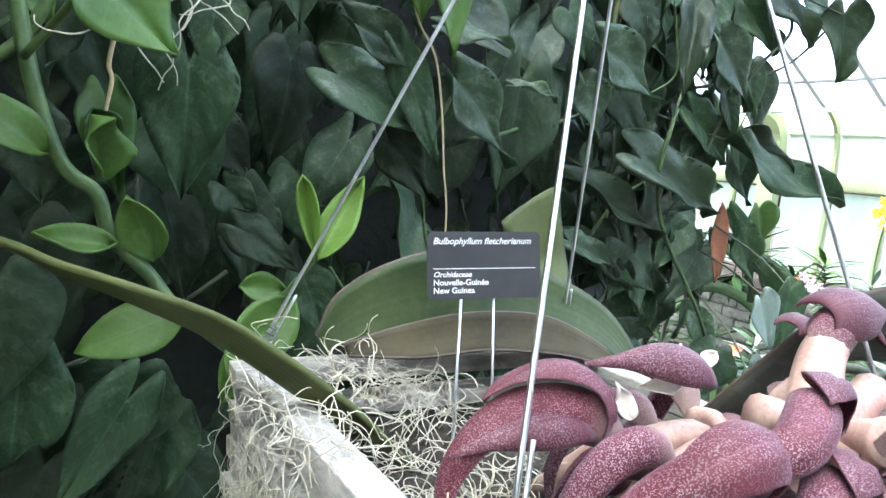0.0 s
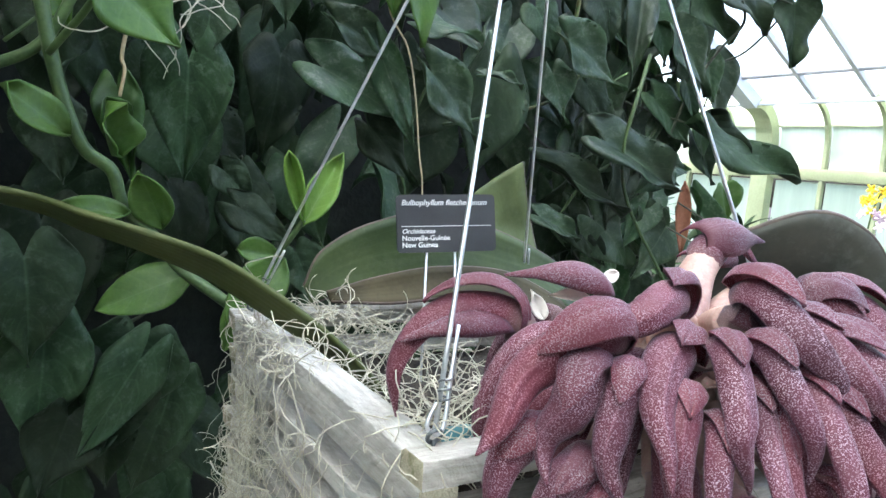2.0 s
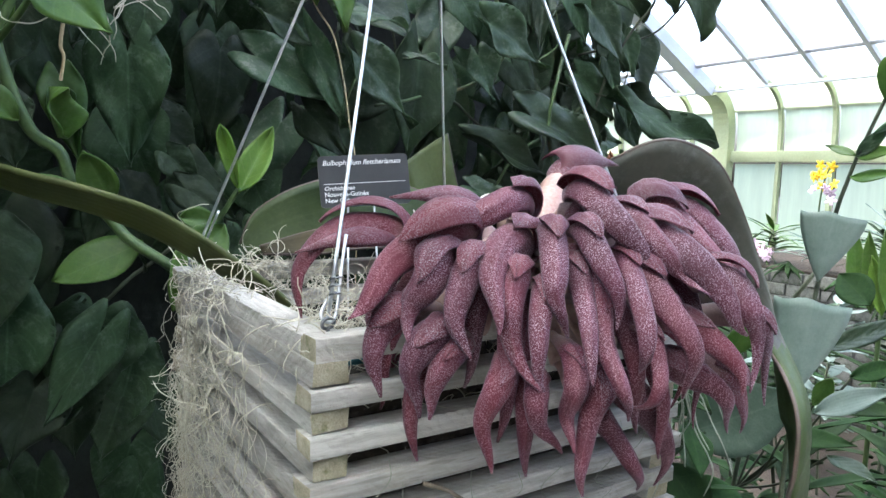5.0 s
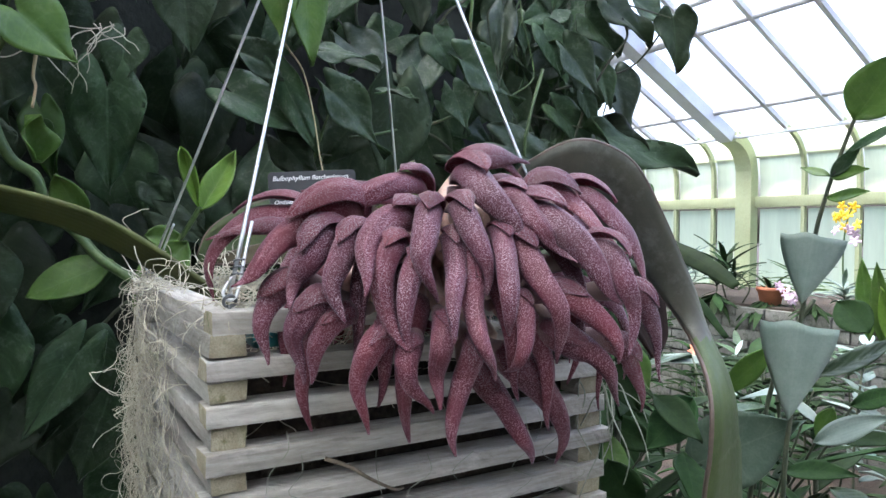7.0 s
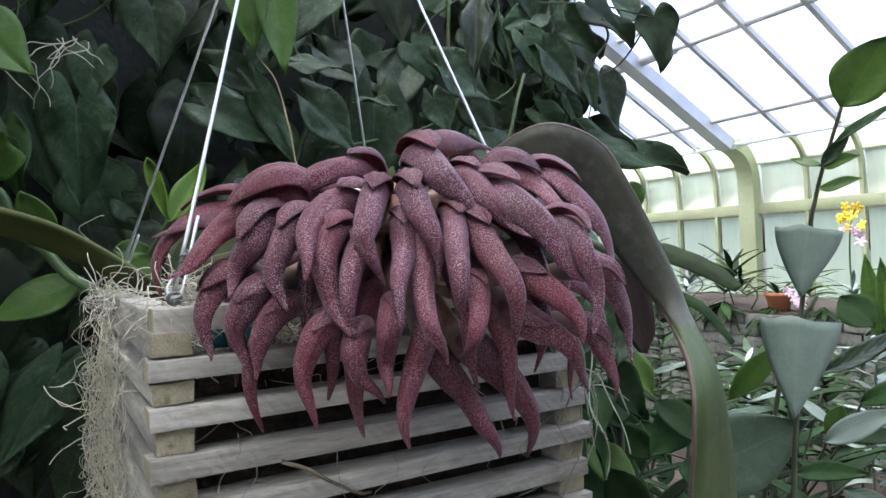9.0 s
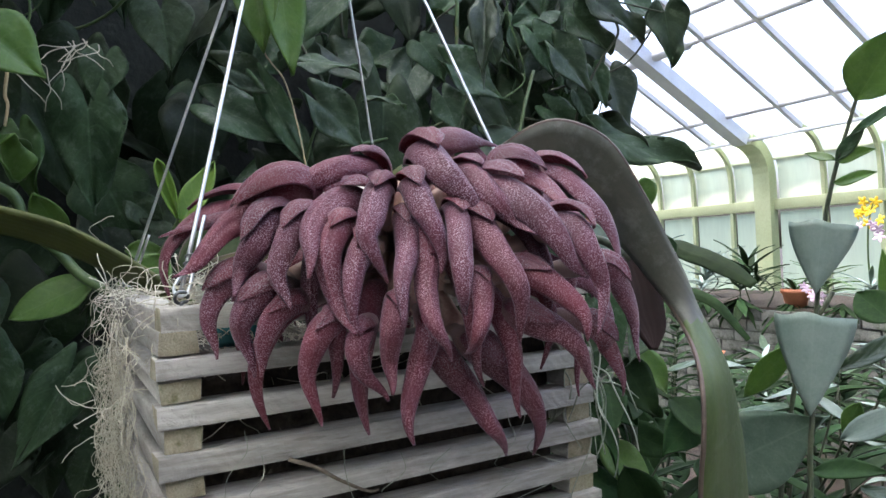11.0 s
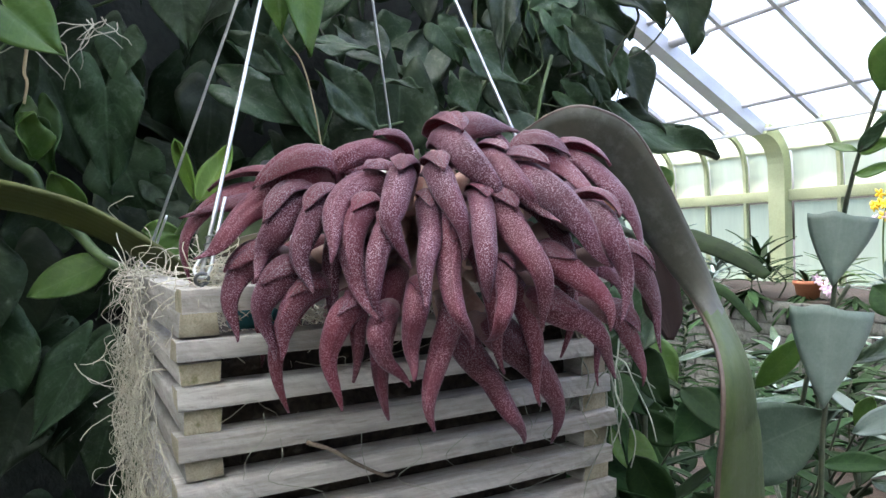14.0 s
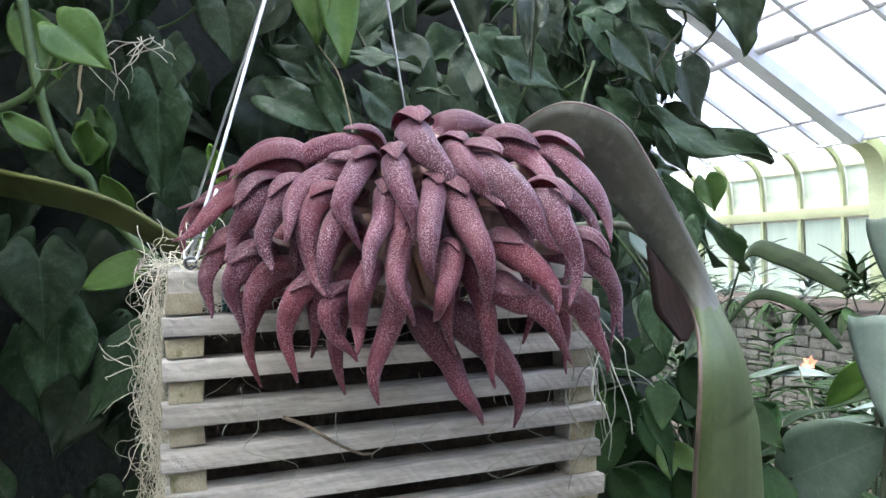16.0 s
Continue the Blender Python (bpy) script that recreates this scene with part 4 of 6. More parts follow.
ribbon(((0.095, 0.195, 1.338), (0.050, 0.195, 1.386), (0.010, 0.195, 1.420), (-0.04, 0.200, 1.454), (-0.08, 0.204, 1.470), (-0.12, 0.220, 1.481), (-0.16, 0.246, 1.491), (-0.26, 0.270, 1.505), (-0.34, 0.285, 1.500)),
       ((0.070, 0.212, 1.332), (0.044, 0.213, 1.373), (0.006, 0.216, 1.404), (-0.04, 0.238, 1.434), (-0.08, 0.254, 1.452), (-0.12, 0.290, 1.463), (-0.16, 0.330, 1.474), (-0.26, 0.340, 1.490), (-0.34, 0.295, 1.499)),
       ORCHID_OLIVE, "thick olive strap leaf", 0.004, 9, 0.02, edges=False)
ribbon(((0.225, 0.125, 1.390), (0.250, 0.060, 1.485), (0.264, 0.035, 1.508), (0.284, 0.016, 1.519), (0.306, 0.004, 1.515), (0.330, -0.004, 1.499), (0.350, -0.012, 1.462), (0.371, -0.014, 1.425), (0.388, -0.016, 1.392), (0.412, -0.008, 1.352), (0.430, -0.004, 1.318), (0.438, -0.006, 1.285), (0.434, -0.020, 1.250), (0.425, -0.040, 1.080)),
       ((0.240, 0.120, 1.365), (0.270, 0.080, 1.440), (0.282, 0.065, 1.458), (0.303, 0.048, 1.464), (0.328, 0.042, 1.459), (0.345, 0.030, 1.440), (0.357, 0.012, 1.415), (0.366, -0.004, 1.390), (0.370, -0.022, 1.367), (0.347, -0.058, 1.346), (0.329, -0.080, 1.324), (0.322, -0.085, 1.290), (0.322, -0.080, 1.250), (0.318, -0.070, 1.080)),
       ORCHID_LEAF, "long arching strap leaf with a dull underside", 0.004, 9, 0.10, under=1.362)
ribbon(((0.352, 0.270, 1.385), (0.308, 0.280, 1.434), (0.237, 0.285, 1.467), (0.161, 0.290, 1.485), (0.097, 0.290, 1.473), (0.055, 0.290, 1.449), (0.040, 0.288, 1.420)),
       ((0.330, 0.250, 1.370), (0.290, 0.260, 1.405), (0.230, 0.265, 1.420), (0.160, 0.270, 1.425), (0.105, 0.275, 1.420), (0.070, 0.280, 1.415), (0.046, 0.285, 1.405)),
       ORCHID_LEAF, "broad green strap leaf behind the label", 0.003, 9, 0.06)
ribbon(((0.320, 0.240, 1.375), (0.307, 0.258, 1.395), (0.270, 0.260, 1.417), (0.219, 0.260, 1.436), (0.153, 0.260, 1.440), (0.096, 0.260, 1.432), (0.050, 0.260, 1.420)),
       ((0.300, 0.225, 1.365), (0.287, 0.240, 1.390), (0.260, 0.238, 1.402), (0.215, 0.238, 1.412), (0.153, 0.238, 1.418), (0.100, 0.242, 1.414), (0.052, 0.255, 1.414)),
       BROWN_LEAF, "dull brown-green strap leaf curling over the rim", 0.003, 7, 0.1)
ribbon(((0.330, 0.300, 1.350), (0.352, 0.390, 1.450), (0.343, 0.400, 1.498), (0.334, 0.402, 1.540)),
       ((0.285, 0.300, 1.350), (0.296, 0.390, 1.440), (0.282, 0.400, 1.468), (0.268, 0.402, 1.497)),
       TORN_LEAF, "pale upright leaf with a torn top", 0.003, 7, 0.08)
ribbon(((0.418, 0.092, 1.410), (0.420, 0.090, 1.380), (0.424, 0.090, 1.350), (0.436, 0.090, 1.335), (0.450, 0.088, 1.318)),
       ((0.450, 0.095, 1.412), (0.470, 0.095, 1.382), (0.474, 0.093, 1.358), (0.472, 0.090, 1.336), (0.458, 0.088, 1.317)),
       MAROON, "dark red-brown back of a strap leaf", 0.003, 7, 0.08, edges=False)
part("stem", tube(bmesh.new(), spline(((0.434, 0.093, 1.408), (0.40, 0.11, 1.43), (0.33, 0.13, 1.42), (0.27, 0.14, 1.36)), 5), 0.004, 8), STEM_DARK, orchid)
twig = part("twig", tube(bmesh.new(), spline(((0.070, -0.003, 1.306), (0.085, -0.004, 1.299), (0.100, -0.003, 1.288), (0.118, -0.001, 1.277), (0.13, 0.01, 1.272)), 4), 0.0015, 6, 0.6), TWIG, orchid, "dry brown twig")
random.seed(5)
for k in range(16):
    p = Vector((random.uniform(0.27, 0.305), random.uniform(-0.03, 0.03), random.uniform(1.33, 1.375)))
    d, pts = Vector((random.uniform(0.0, 0.5), random.uniform(-0.4, 0.1), -1)), []
    for i in range(random.randint(7, 13)):
        pts.append(p.copy())
        d = (d + Vector((random.gauss(0.02, 0.3), random.gauss(0, 0.3), random.gauss(-0.12, 0.2)))).normalized()
        p = p + d * 0.012
    part("air_root", tube(bmesh.new(), spline(pts, 3), 0.0007, 5, 0.6), ROOT_PALE, orchid, "thin pale air root")
for k in range(9):
    p = Vector((random.uniform(0.02, 0.28), -0.004, random.uniform(1.28, 1.37)))
    pts = [p + Vector((random.gauss(0, 0.006) * i, random.gauss(0, 0.001) - 0.002, -0.012 * i)) for i in range(random.randint(3, 7))]
    part("air_root", tube(bmesh.new(), spline(pts, 4), 0.00035, 4, 0.6), ROOT_PALE, orchid, "thin pale air root")
for k in range(7):
    a = Vector((0.155 + random.uniform(-0.05, 0.05), 0.10 + random.uniform(-0.04, 0.05), 1.36))
    part("stem", tube(bmesh.new(), spline((a, a.lerp(HEAD, 0.5) + Vector((0, 0, 0.02)), HEAD + Vector((0, 0, -0.02))), 5), 0.006, 8), PEDICEL, orchid, "pale pink flower stem")
for p, q, w in (((0.120, 0.052, 1.462), (0.131, 0.050, 1.480), 0.008), ((0.128, 0.050, 1.466), (0.114, 0.046, 1.474), 0.007), ((0.128, 0.048, 1.461), (0.104, 0.040, 1.466), 0.009), ((0.094, 0.044, 1.452), (0.086, 0.042, 1.465), 0.009), ((0.140, 0.048, 1.470), (0.150, 0.046, 1.476), 0.008)):
    lf = part("inner_petal", oval((Vector(q) - Vector(p)).length, w, 0.35, 0.3, 0.2, 0.0007), WHITE_PETAL, orchid, "creamy white inner petal")
    lf.matrix_local = aim(p, q, (-0.5, -0.8, 0.4))


# ---------------------------------------------------------------- moss on the basket
def wander(bm, p, d, steps, step, curl, sag, r, limit=None):
    """A curling dry strand: it turns steadily about an axis of its own, sags, and is held near the side at x = limit."""
    axis = Vector((random.gauss(0, 1), random.gauss(0, 1), random.gauss(0, 1))).normalized()
    turn, pts = random.uniform(-1, 1) * curl, []
    for i in range(steps):
        pts.append(p.copy())
        d = Matrix.Rotation(turn, 3, axis) @ d.normalized()
        d = d + Vector((random.gauss(0, 0.1), random.gauss(0, 0.1), random.gauss(-sag * 0.6, 0.1)))
        if limit is not None:
            d.x += 0.45 if p.x < limit else (-0.35 if p.x > -0.0005 else 0.0)
            d.y += 0.3 if p.y < 0.018 else 0.0
        d.normalize()
        if random.random() < 0.08:
            turn = random.uniform(-1, 1) * curl
        p = p + d * step
    tube(bm, pts, r, 3, 0.75)


random.seed(21)
bm = bmesh.new()
for k in range(430):
    y = 0.035 + 0.252 * random.random() ** 0.45
    z = random.uniform(1.10, 1.398)
    far = min(1.0, max(0.0, (y - 0.03) / 0.12)) * (1 - 0.75 * min(1.0, max(0.0, (y - 0.17) / 0.10)))
    p = Vector((-0.002 - 0.016 * random.random() ** 1.6 * far, y, z))
    wander(bm, p, Vector((random.gauss(0, 0.15), random.gauss(0, 0.5), random.uniform(-1.4, -0.1))), random.randint(14, 32), 0.0038, 0.62, 0.26, random.uniform(0.00022, 0.00038), -0.004 - 0.018 * far)
for k in range(75):
    p = Vector((random.uniform(-0.006, 0.03), random.uniform(0.13, 0.30), TOP + random.uniform(0.0, 0.005)))
    wander(bm, p, Vector((random.uniform(-0.6, 0.6), random.gauss(0, 1), 0.1)), random.randint(6, 12), 0.0045, 0.7, 0.10, random.uniform(0.00035, 0.0006))
for k in range(360):
    p = Vector((random.uniform(0.025, 0.16), random.uniform(0.06, 0.285), 0)) if k < 270 else Vector((random.gauss(0.078, 0.022), random.gauss(0.250, 0.018), 0))
    p.z = TOP - 0.030 + 0.037 * math.exp(-((p.x - 0.075) ** 2 + (p.y - 0.255) ** 2) / 0.0018) + random.uniform(0, 0.006)
    wander(bm, p, Vector((random.gauss(0, 1), random.gauss(0, 1), random.uniform(-0.2, 0.5))), random.randint(8, 15), 0.0042, 0.7, 0.06, random.uniform(0.00035, 0.00055))
for k in range(50):
    p = Vector((random.uniform(0.005, 0.04), random.uniform(0.02, 0.06), TOP + random.uniform(-0.02, 0.006)))
    wander(bm, p, Vector((random.gauss(0, 1), random.gauss(0, 1), 0.1)), random.randint(6, 12), 0.005, 0.6, 0.08, 0.0005)
for k in range(5):
    p = Vector((random.uniform(-0.02, -0.008), random.uniform(0.10, 0.28), random.uniform(1.20, 1.41)))
    wander(bm, p, Vector((-1, random.gauss(0, 0.8), random.uniform(-0.6, 0.4))), random.randint(8, 12), 0.0045, 0.7, 0.14, 0.0005)
for k in range(210):
    p = Vector((random.uniform(0.03, 0.285), random.uniform(0.024, 0.05), random.uniform(1.33, 1.385)))
    wander(bm, p, Vector((random.gauss(0, 1), random.gauss(0, 0.2), random.gauss(0, 0.5))), random.randint(8, 14), 0.004, 0.9, 0.03, random.uniform(0.0003, 0.0005))
for k in range(8):
    p = Vector((0.017 + random.gauss(0, 0.003), 0.020 + random.gauss(0, 0.003), TOP + random.uniform(0.004, 0.02)))
    wander(bm, p, Vector((random.gauss(0, 1), random.gauss(0, 1), 0.3)), random.randint(5, 9), 0.004, 0.9, 0.1, 0.0005)
for k in range(10):
    p = Vector((random.uniform(-0.016, 0.004), random.uniform(0.10, 0.26), TOP + random.uniform(-0.012, 0.004)))
    wander(bm, p, Vector((0.5, -1, random.uniform(-0.5, 0.3))), random.randint(18, 30), 0.0045, 0.25, 0.03, random.uniform(0.0004, 0.0006), -0.016)
for k in range(14):
    p = Vector((random.uniform(-0.018, -0.010), random.uniform(0.06, 0.22), random.uniform(1.14, 1.38)))
    wander(bm, p, Vector((-0.9, random.gauss(0, 0.8), random.uniform(-0.8, 0.2))), random.randint(10, 16), 0.0045, 0.8, 0.12, random.uniform(0.00035, 0.00055))
for v in bm.verts:
    v.co.x -= SKEW * v.co.y
spanish_moss = tagged(part("spanish_moss", bm, MOSS), "pale dry curly moss draped over the basket's side", "moss", kind="stuff")

tagged(part("plastic_clip", box(bmesh.new(), (0.036, 0.040, TOP - 0.030), (0.066, 0.062, TOP - 0.012), 0.003), TEAL), "small teal plastic clip inside the basket corner", "clip")


# ---------------------------------------------------------------- climbing vines behind
vine = thing("climbing_vine", "dense climbing vine with dark green heart-shaped leaves", "vine")
random.seed(3)
EDGES = []
HEARTS = [part("leaf", heart(0.13, 0.112, random.uniform(0.18, 0.34), random.uniform(0.05, 0.38), random.uniform(-0.04, 0.16), random.uniform(0.08, 0.20), point=random.uniform(0.95, 1.45)), VINE_LEAF, vine) for _ in range(8)]
for k, ob in enumerate(HEARTS):
    ob.matrix_local = aim((-0.5 + 0.17 * k, 0.80, 1.95), (-0.5 + 0.17 * k + 0.02, 0.76, 1.82), (0, -1, 0.3))

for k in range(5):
    ob = part("leaf", heart(0.13, 0.095, random.uniform(0.16, 0.32), random.uniform(0.05, 0.35), random.uniform(-0.05, 0.14), random.uniform(0.08, 0.18), point=random.uniform(0.95, 1.45)), LIT_VINE_LEAF, vine)
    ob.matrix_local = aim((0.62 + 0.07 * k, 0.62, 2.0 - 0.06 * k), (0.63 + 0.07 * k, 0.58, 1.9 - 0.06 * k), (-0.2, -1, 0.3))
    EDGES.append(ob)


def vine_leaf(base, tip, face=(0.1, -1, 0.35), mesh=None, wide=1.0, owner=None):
    # the lit copies grow likelier toward the glass side
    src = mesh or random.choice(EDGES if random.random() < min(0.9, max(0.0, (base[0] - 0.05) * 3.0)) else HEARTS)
    ob = new("leaf", src.data)
    ob.parent = owner or vine
    ln = (Vector(tip) - Vector(base)).length / 0.13
    ob.matrix_local = aim(base, tip, face) @ Matrix.Diagonal((ln * wide, ln, ln, 1))
    return ob


random.seed(31)
vine_leaf((0.133, 0.490, 1.676), (0.228, 0.470, 1.641), (-0.20, -1.00, 0.45), mesh=random.choice(EDGES), wide=0.63)
vine_leaf((0.251, 0.520, 1.702), (0.331, 0.500, 1.710), (0.00, -0.70, 0.80), mesh=random.choice(EDGES), wide=0.66)
vine_leaf((0.253, 0.490, 1.639), (0.340, 0.470, 1.560), (-0.10, -1.00, 0.40), mesh=random.choice(EDGES), wide=0.77)
vine_leaf((0.178, 0.480, 1.647), (0.222, 0.460, 1.541), (-0.60, -1.00, 0.20), mesh=random.choice(EDGES), wide=0.53)
vine_leaf((0.121, 0.510, 1.628), (0.224, 0.490, 1.580), (-0.20, -1.00, 0.35), mesh=random.choice(EDGES), wide=0.93)
vine_leaf((0.189, 0.520, 1.567), (0.252, 0.500, 1.499), (-0.30, -1.00, 0.30), mesh=random.choice(HEARTS), wide=0.69)
vine_leaf((0.378, 0.550, 1.657), (0.362, 0.530, 1.495), (0.10, -1.00, 0.10), mesh=random.choice(HEARTS), wide=0.86)
vine_leaf((0.483, 0.520, 1.718), (0.600, 0.500, 1.668), (-0.20, -1.00, 0.30), mesh=random.choice(EDGES), wide=0.79)
vine_leaf((0.675, 0.500, 1.757), (0.760, 0.480, 1.675), (-0.20, -1.00, 0.20), mesh=random.choice(EDGES), wide=0.82)
vine_leaf((0.556, 0.500, 1.584), (0.714, 0.480, 1.523), (-0.10, -1.00, 0.45), mesh=random.choice(EDGES), wide=0.77)
vine_leaf((0.804, 0.550, 1.610), (0.851, 0.530, 1.534), (-0.20, -1.00, 0.10), mesh=random.choice(HEARTS), wide=0.88)
vine_leaf((0.464, 0.500, 1.536), (0.613, 0.480, 1.494), (0.00, -0.80, 0.70), mesh=random.choice(HEARTS), wide=0.47)
vine_leaf((0.792, 0.520, 1.500), (0.907, 0.500, 1.371), (-0.30, -1.00, 0.30), mesh=random.choice(EDGES), wide=0.37)
vine_leaf((0.475, 0.540, 1.671), (0.501, 0.520, 1.604), (-0.20, -1.00, 0.40), mesh=random.choice(EDGES), wide=1.08)
vine_leaf((0.335, 0.500, 1.648), (0.383, 0.480, 1.643), (0.00, -0.60, 0.80), mesh=random.choice(EDGES), wide=0.80)
vine_leaf((0.430, 0.480, 1.471), (0.494, 0.460, 1.444), (-0.10, -0.90, 0.55), mesh=random.choice(EDGES), wide=0.84)
vine_leaf((0.699, 0.550, 1.663), (0.781, 0.530, 1.596), (-0.20, -1.00, 0.30), mesh=random.choice(HEARTS), wide=0.85)
vine_leaf((0.566, 0.570, 1.670), (0.617, 0.550, 1.596), (-0.20, -1.00, 0.30), mesh=random.choice(HEARTS), wide=0.92)
vine_leaf((0.668, 0.550, 1.797), (0.710, 0.530, 1.722), (-0.10, -1.00, 0.40), mesh=random.choice(HEARTS), wide=1.16)
vine_leaf((0.564, 0.560, 1.797), (0.595, 0.540, 1.732), (-0.20, -1.00, 0.40), mesh=random.choice(HEARTS), wide=1.28)
vine_leaf((0.455, 0.570, 1.765), (0.498, 0.550, 1.705), (-0.20, -1.00, 0.40), mesh=random.choice(HEARTS), wide=1.17)
vine_leaf((0.716, 0.560, 1.473), (0.766, 0.540, 1.378), (-0.20, -1.00, 0.30), mesh=random.choice(HEARTS), wide=0.80)
vine_leaf((0.561, 0.570, 1.466), (0.637, 0.550, 1.385), (-0.20, -1.00, 0.30), mesh=random.choice(HEARTS), wide=0.79)
vine_leaf((-0.029, 0.470, 1.610), (-0.032, 0.455, 1.492), (-0.15, -1.00, 0.25), mesh=random.choice(HEARTS), wide=0.85)
vine_leaf((-0.009, 0.470, 1.669), (-0.020, 0.455, 1.606), (-0.15, -1.00, 0.30), mesh=random.choice(HEARTS), wide=0.99)
vine_leaf((-0.164, 0.480, 1.412), (-0.153, 0.460, 1.309), (0.30, -1.00, 0.10), mesh=random.choice(HEARTS), wide=1.11)
vine_leaf((-0.148, 0.500, 1.328), (-0.154, 0.480, 1.204), (0.10, -1.00, 0.00), mesh=random.choice(HEARTS), wide=0.81)
vine_leaf((-0.062, 0.500, 1.299), (-0.124, 0.480, 1.199), (-0.10, -1.00, 0.10), mesh=random.choice(HEARTS), wide=0.68)
vine_leaf((-0.147, 0.470, 1.548), (-0.137, 0.450, 1.487), (-0.15, -1.00, 0.30), mesh=random.choice(HEARTS), wide=1.13)
vine_leaf((-0.022, 0.550, 1.252), (-0.054, 0.530, 1.148), (-0.10, -1.00, 0.00), mesh=random.choice(HEARTS), wide=0.87)
vine_leaf((-0.095, 0.540, 1.238), (-0.087, 0.520, 1.141), (0.10, -1.00, 0.00), mesh=random.choice(HEARTS), wide=0.96)
vine_leaf((0.021, 0.530, 1.502), (0.054, 0.510, 1.463), (-0.10, -1.00, 0.10), mesh=random.choice(HEARTS), wide=0.94)
vine_leaf((0.036, 0.510, 1.463), (0.095, 0.490, 1.424), (0.00, -1.00, 0.30), mesh=random.choice(HEARTS), wide=0.79)
vine_leaf((0.105, 0.520, 1.412), (0.130, 0.500, 1.351), (-0.10, -1.00, 0.20), mesh=random.choice(HEARTS), wide=1.00)
vine_leaf((-0.063, 0.530, 1.309), (-0.098, 0.510, 1.191), (0.10, -1.00, 0.00), mesh=random.choice(HEARTS), wide=1.13)
vine_leaf((0.055, 0.470, 1.734), (0.061, 0.450, 1.657), (-0.15, -1.00, 0.35), mesh=random.choice(HEARTS), wide=1.10)
vine_leaf((0.854, 0.550, 1.470), (0.986, 0.530, 1.362), (-0.15, -1.00, 0.30), wide=0.43)
vine_leaf((0.608, 0.560, 1.460), (0.711, 0.540, 1.387), (-0.15, -1.00, 0.30), wide=1.09)
vine_leaf((0.759, 0.550, 1.458), (0.691, 0.530, 1.372), (-0.15, -1.00, 0.30), wide=1.13)
vine_leaf((0.772, 0.420, 1.297), (0.715, 0.400, 1.232), (-0.40, -1.00, 0.20), wide=1.09)
vine_leaf((0.717, 0.460, 1.314), (0.678, 0.440, 1.247), (-0.15, -1.00, 0.30), wide=1.54)
vine_leaf((-0.083, 0.530, 1.277), (-0.109, 0.510, 1.171), (0.1, -1, 0.1), wide=1.1)
vine_leaf((-0.036, 0.550, 1.210), (-0.065, 0.530, 1.129), (-0.1, -1, 0.2), wide=1.1)
vine_leaf((-0.127, 0.500, 1.243), (-0.154, 0.480, 1.165), (0.2, -1, 0.2), wide=1.1)
vine_leaf((0.438, 0.345, 1.735), (0.418, 0.325, 1.637), (-0.7, -1, 0.1), mesh=EDGES[1], wide=0.55)
random.seed(11)
for k in range(330):
    x, z = random.uniform(-0.85, 0.95), random.uniform(0.85, 2.45)
    near = k < 95
    y = random.uniform(0.59, 0.70) if near else random.uniform(0.74, 0.97)
    x = min(x, 0.66 + 0.8 * (y - 0.5) - random.random() * 0.08)
    ln = random.uniform(0.085, 0.14) if near else random.uniform(0.11, 0.19)
    a = random.gauss(0.15, 0.85) if near else random.gauss(0, 0.6)
    base = Vector((x, y, z))
    tip = base + Vector((ln * math.sin(a), random.uniform(-0.06, 0.02), -ln * math.cos(a)))
    rise = random.uniform(-0.5, 0.25) if z < 1.5 else random.uniform(-0.1, 0.9) if x < 0.3 else random.uniform(0.4, 1.2)
    vine_leaf(base, tip, (random.gauss(0, 0.5), -1, rise), wide=random.uniform(0.75, 1.1))
    if near and k % 2:
        stalk = base + Vector((random.gauss(0, 0.03), random.uniform(0.05, 0.12), random.uniform(0.02, 0.07)))
        part("stem", tube(bmesh.new(), spline((stalk, stalk.lerp(base, 0.5) + Vector((0, -0.01, 0.015)), base), 3), 0.0013, 5), STEM_DARK, vine)


def own_leaf(name, base, tip, width, face, material, owner, label="", droop=0.12, fold=0.1, belly=0.42, sharp=1.0, hearty=False, wave=0.04, thick=0.0014):
    ln = (Vector(tip) - Vector(base)).length
    bm = heart(ln, width, 0.2, droop, fold, wave, thick) if hearty else oval(ln, width, droop, fold, wave, thick, belly=belly, sharp=sharp)
    ob = part(name, bm, material, owner, label)
    ob.matrix_local = aim(base, tip, face)
    return ob


def shoot(owner, points, r, material=STEM, label="", taper=0.8):
    return part("stem", tube(bmesh.new(), spline(points, 6), r, 8, taper), material, owner, label)


# unseen vine leaves overhead, added to shade the left side
random.seed(12)
for k in range(70):
    base = Vector((random.uniform(-0.95, 0.05), random.uniform(0.22, 0.60), random.uniform(2.02, 2.5)))
    ln, a = random.uniform(0.12, 0.2), random.gauss(0, 0.6)
    vine_leaf(base, base + Vector((ln * math.sin(a), -0.6 * ln, -0.7 * ln * math.cos(a))), (random.gauss(0, 0.35), -0.7, 0.8), wide=random.uniform(0.9, 1.15))

# more unseen leaves, brought forward at the west end to darken what lies behind
for k in range(115):
    base = Vector((random.uniform(-0.85, -0.36), random.uniform(-0.05, 0.60), random.uniform(0.8, 2.3)))
    ln, a = random.uniform(0.13, 0.2), random.gauss(0, 0.6)
    vine_leaf(base, base + Vector((0.3 * ln, ln * math.sin(a), -ln * math.cos(a))), (1, random.gauss(-0.3, 0.5), 0.5), wide=random.uniform(0.9, 1.15))

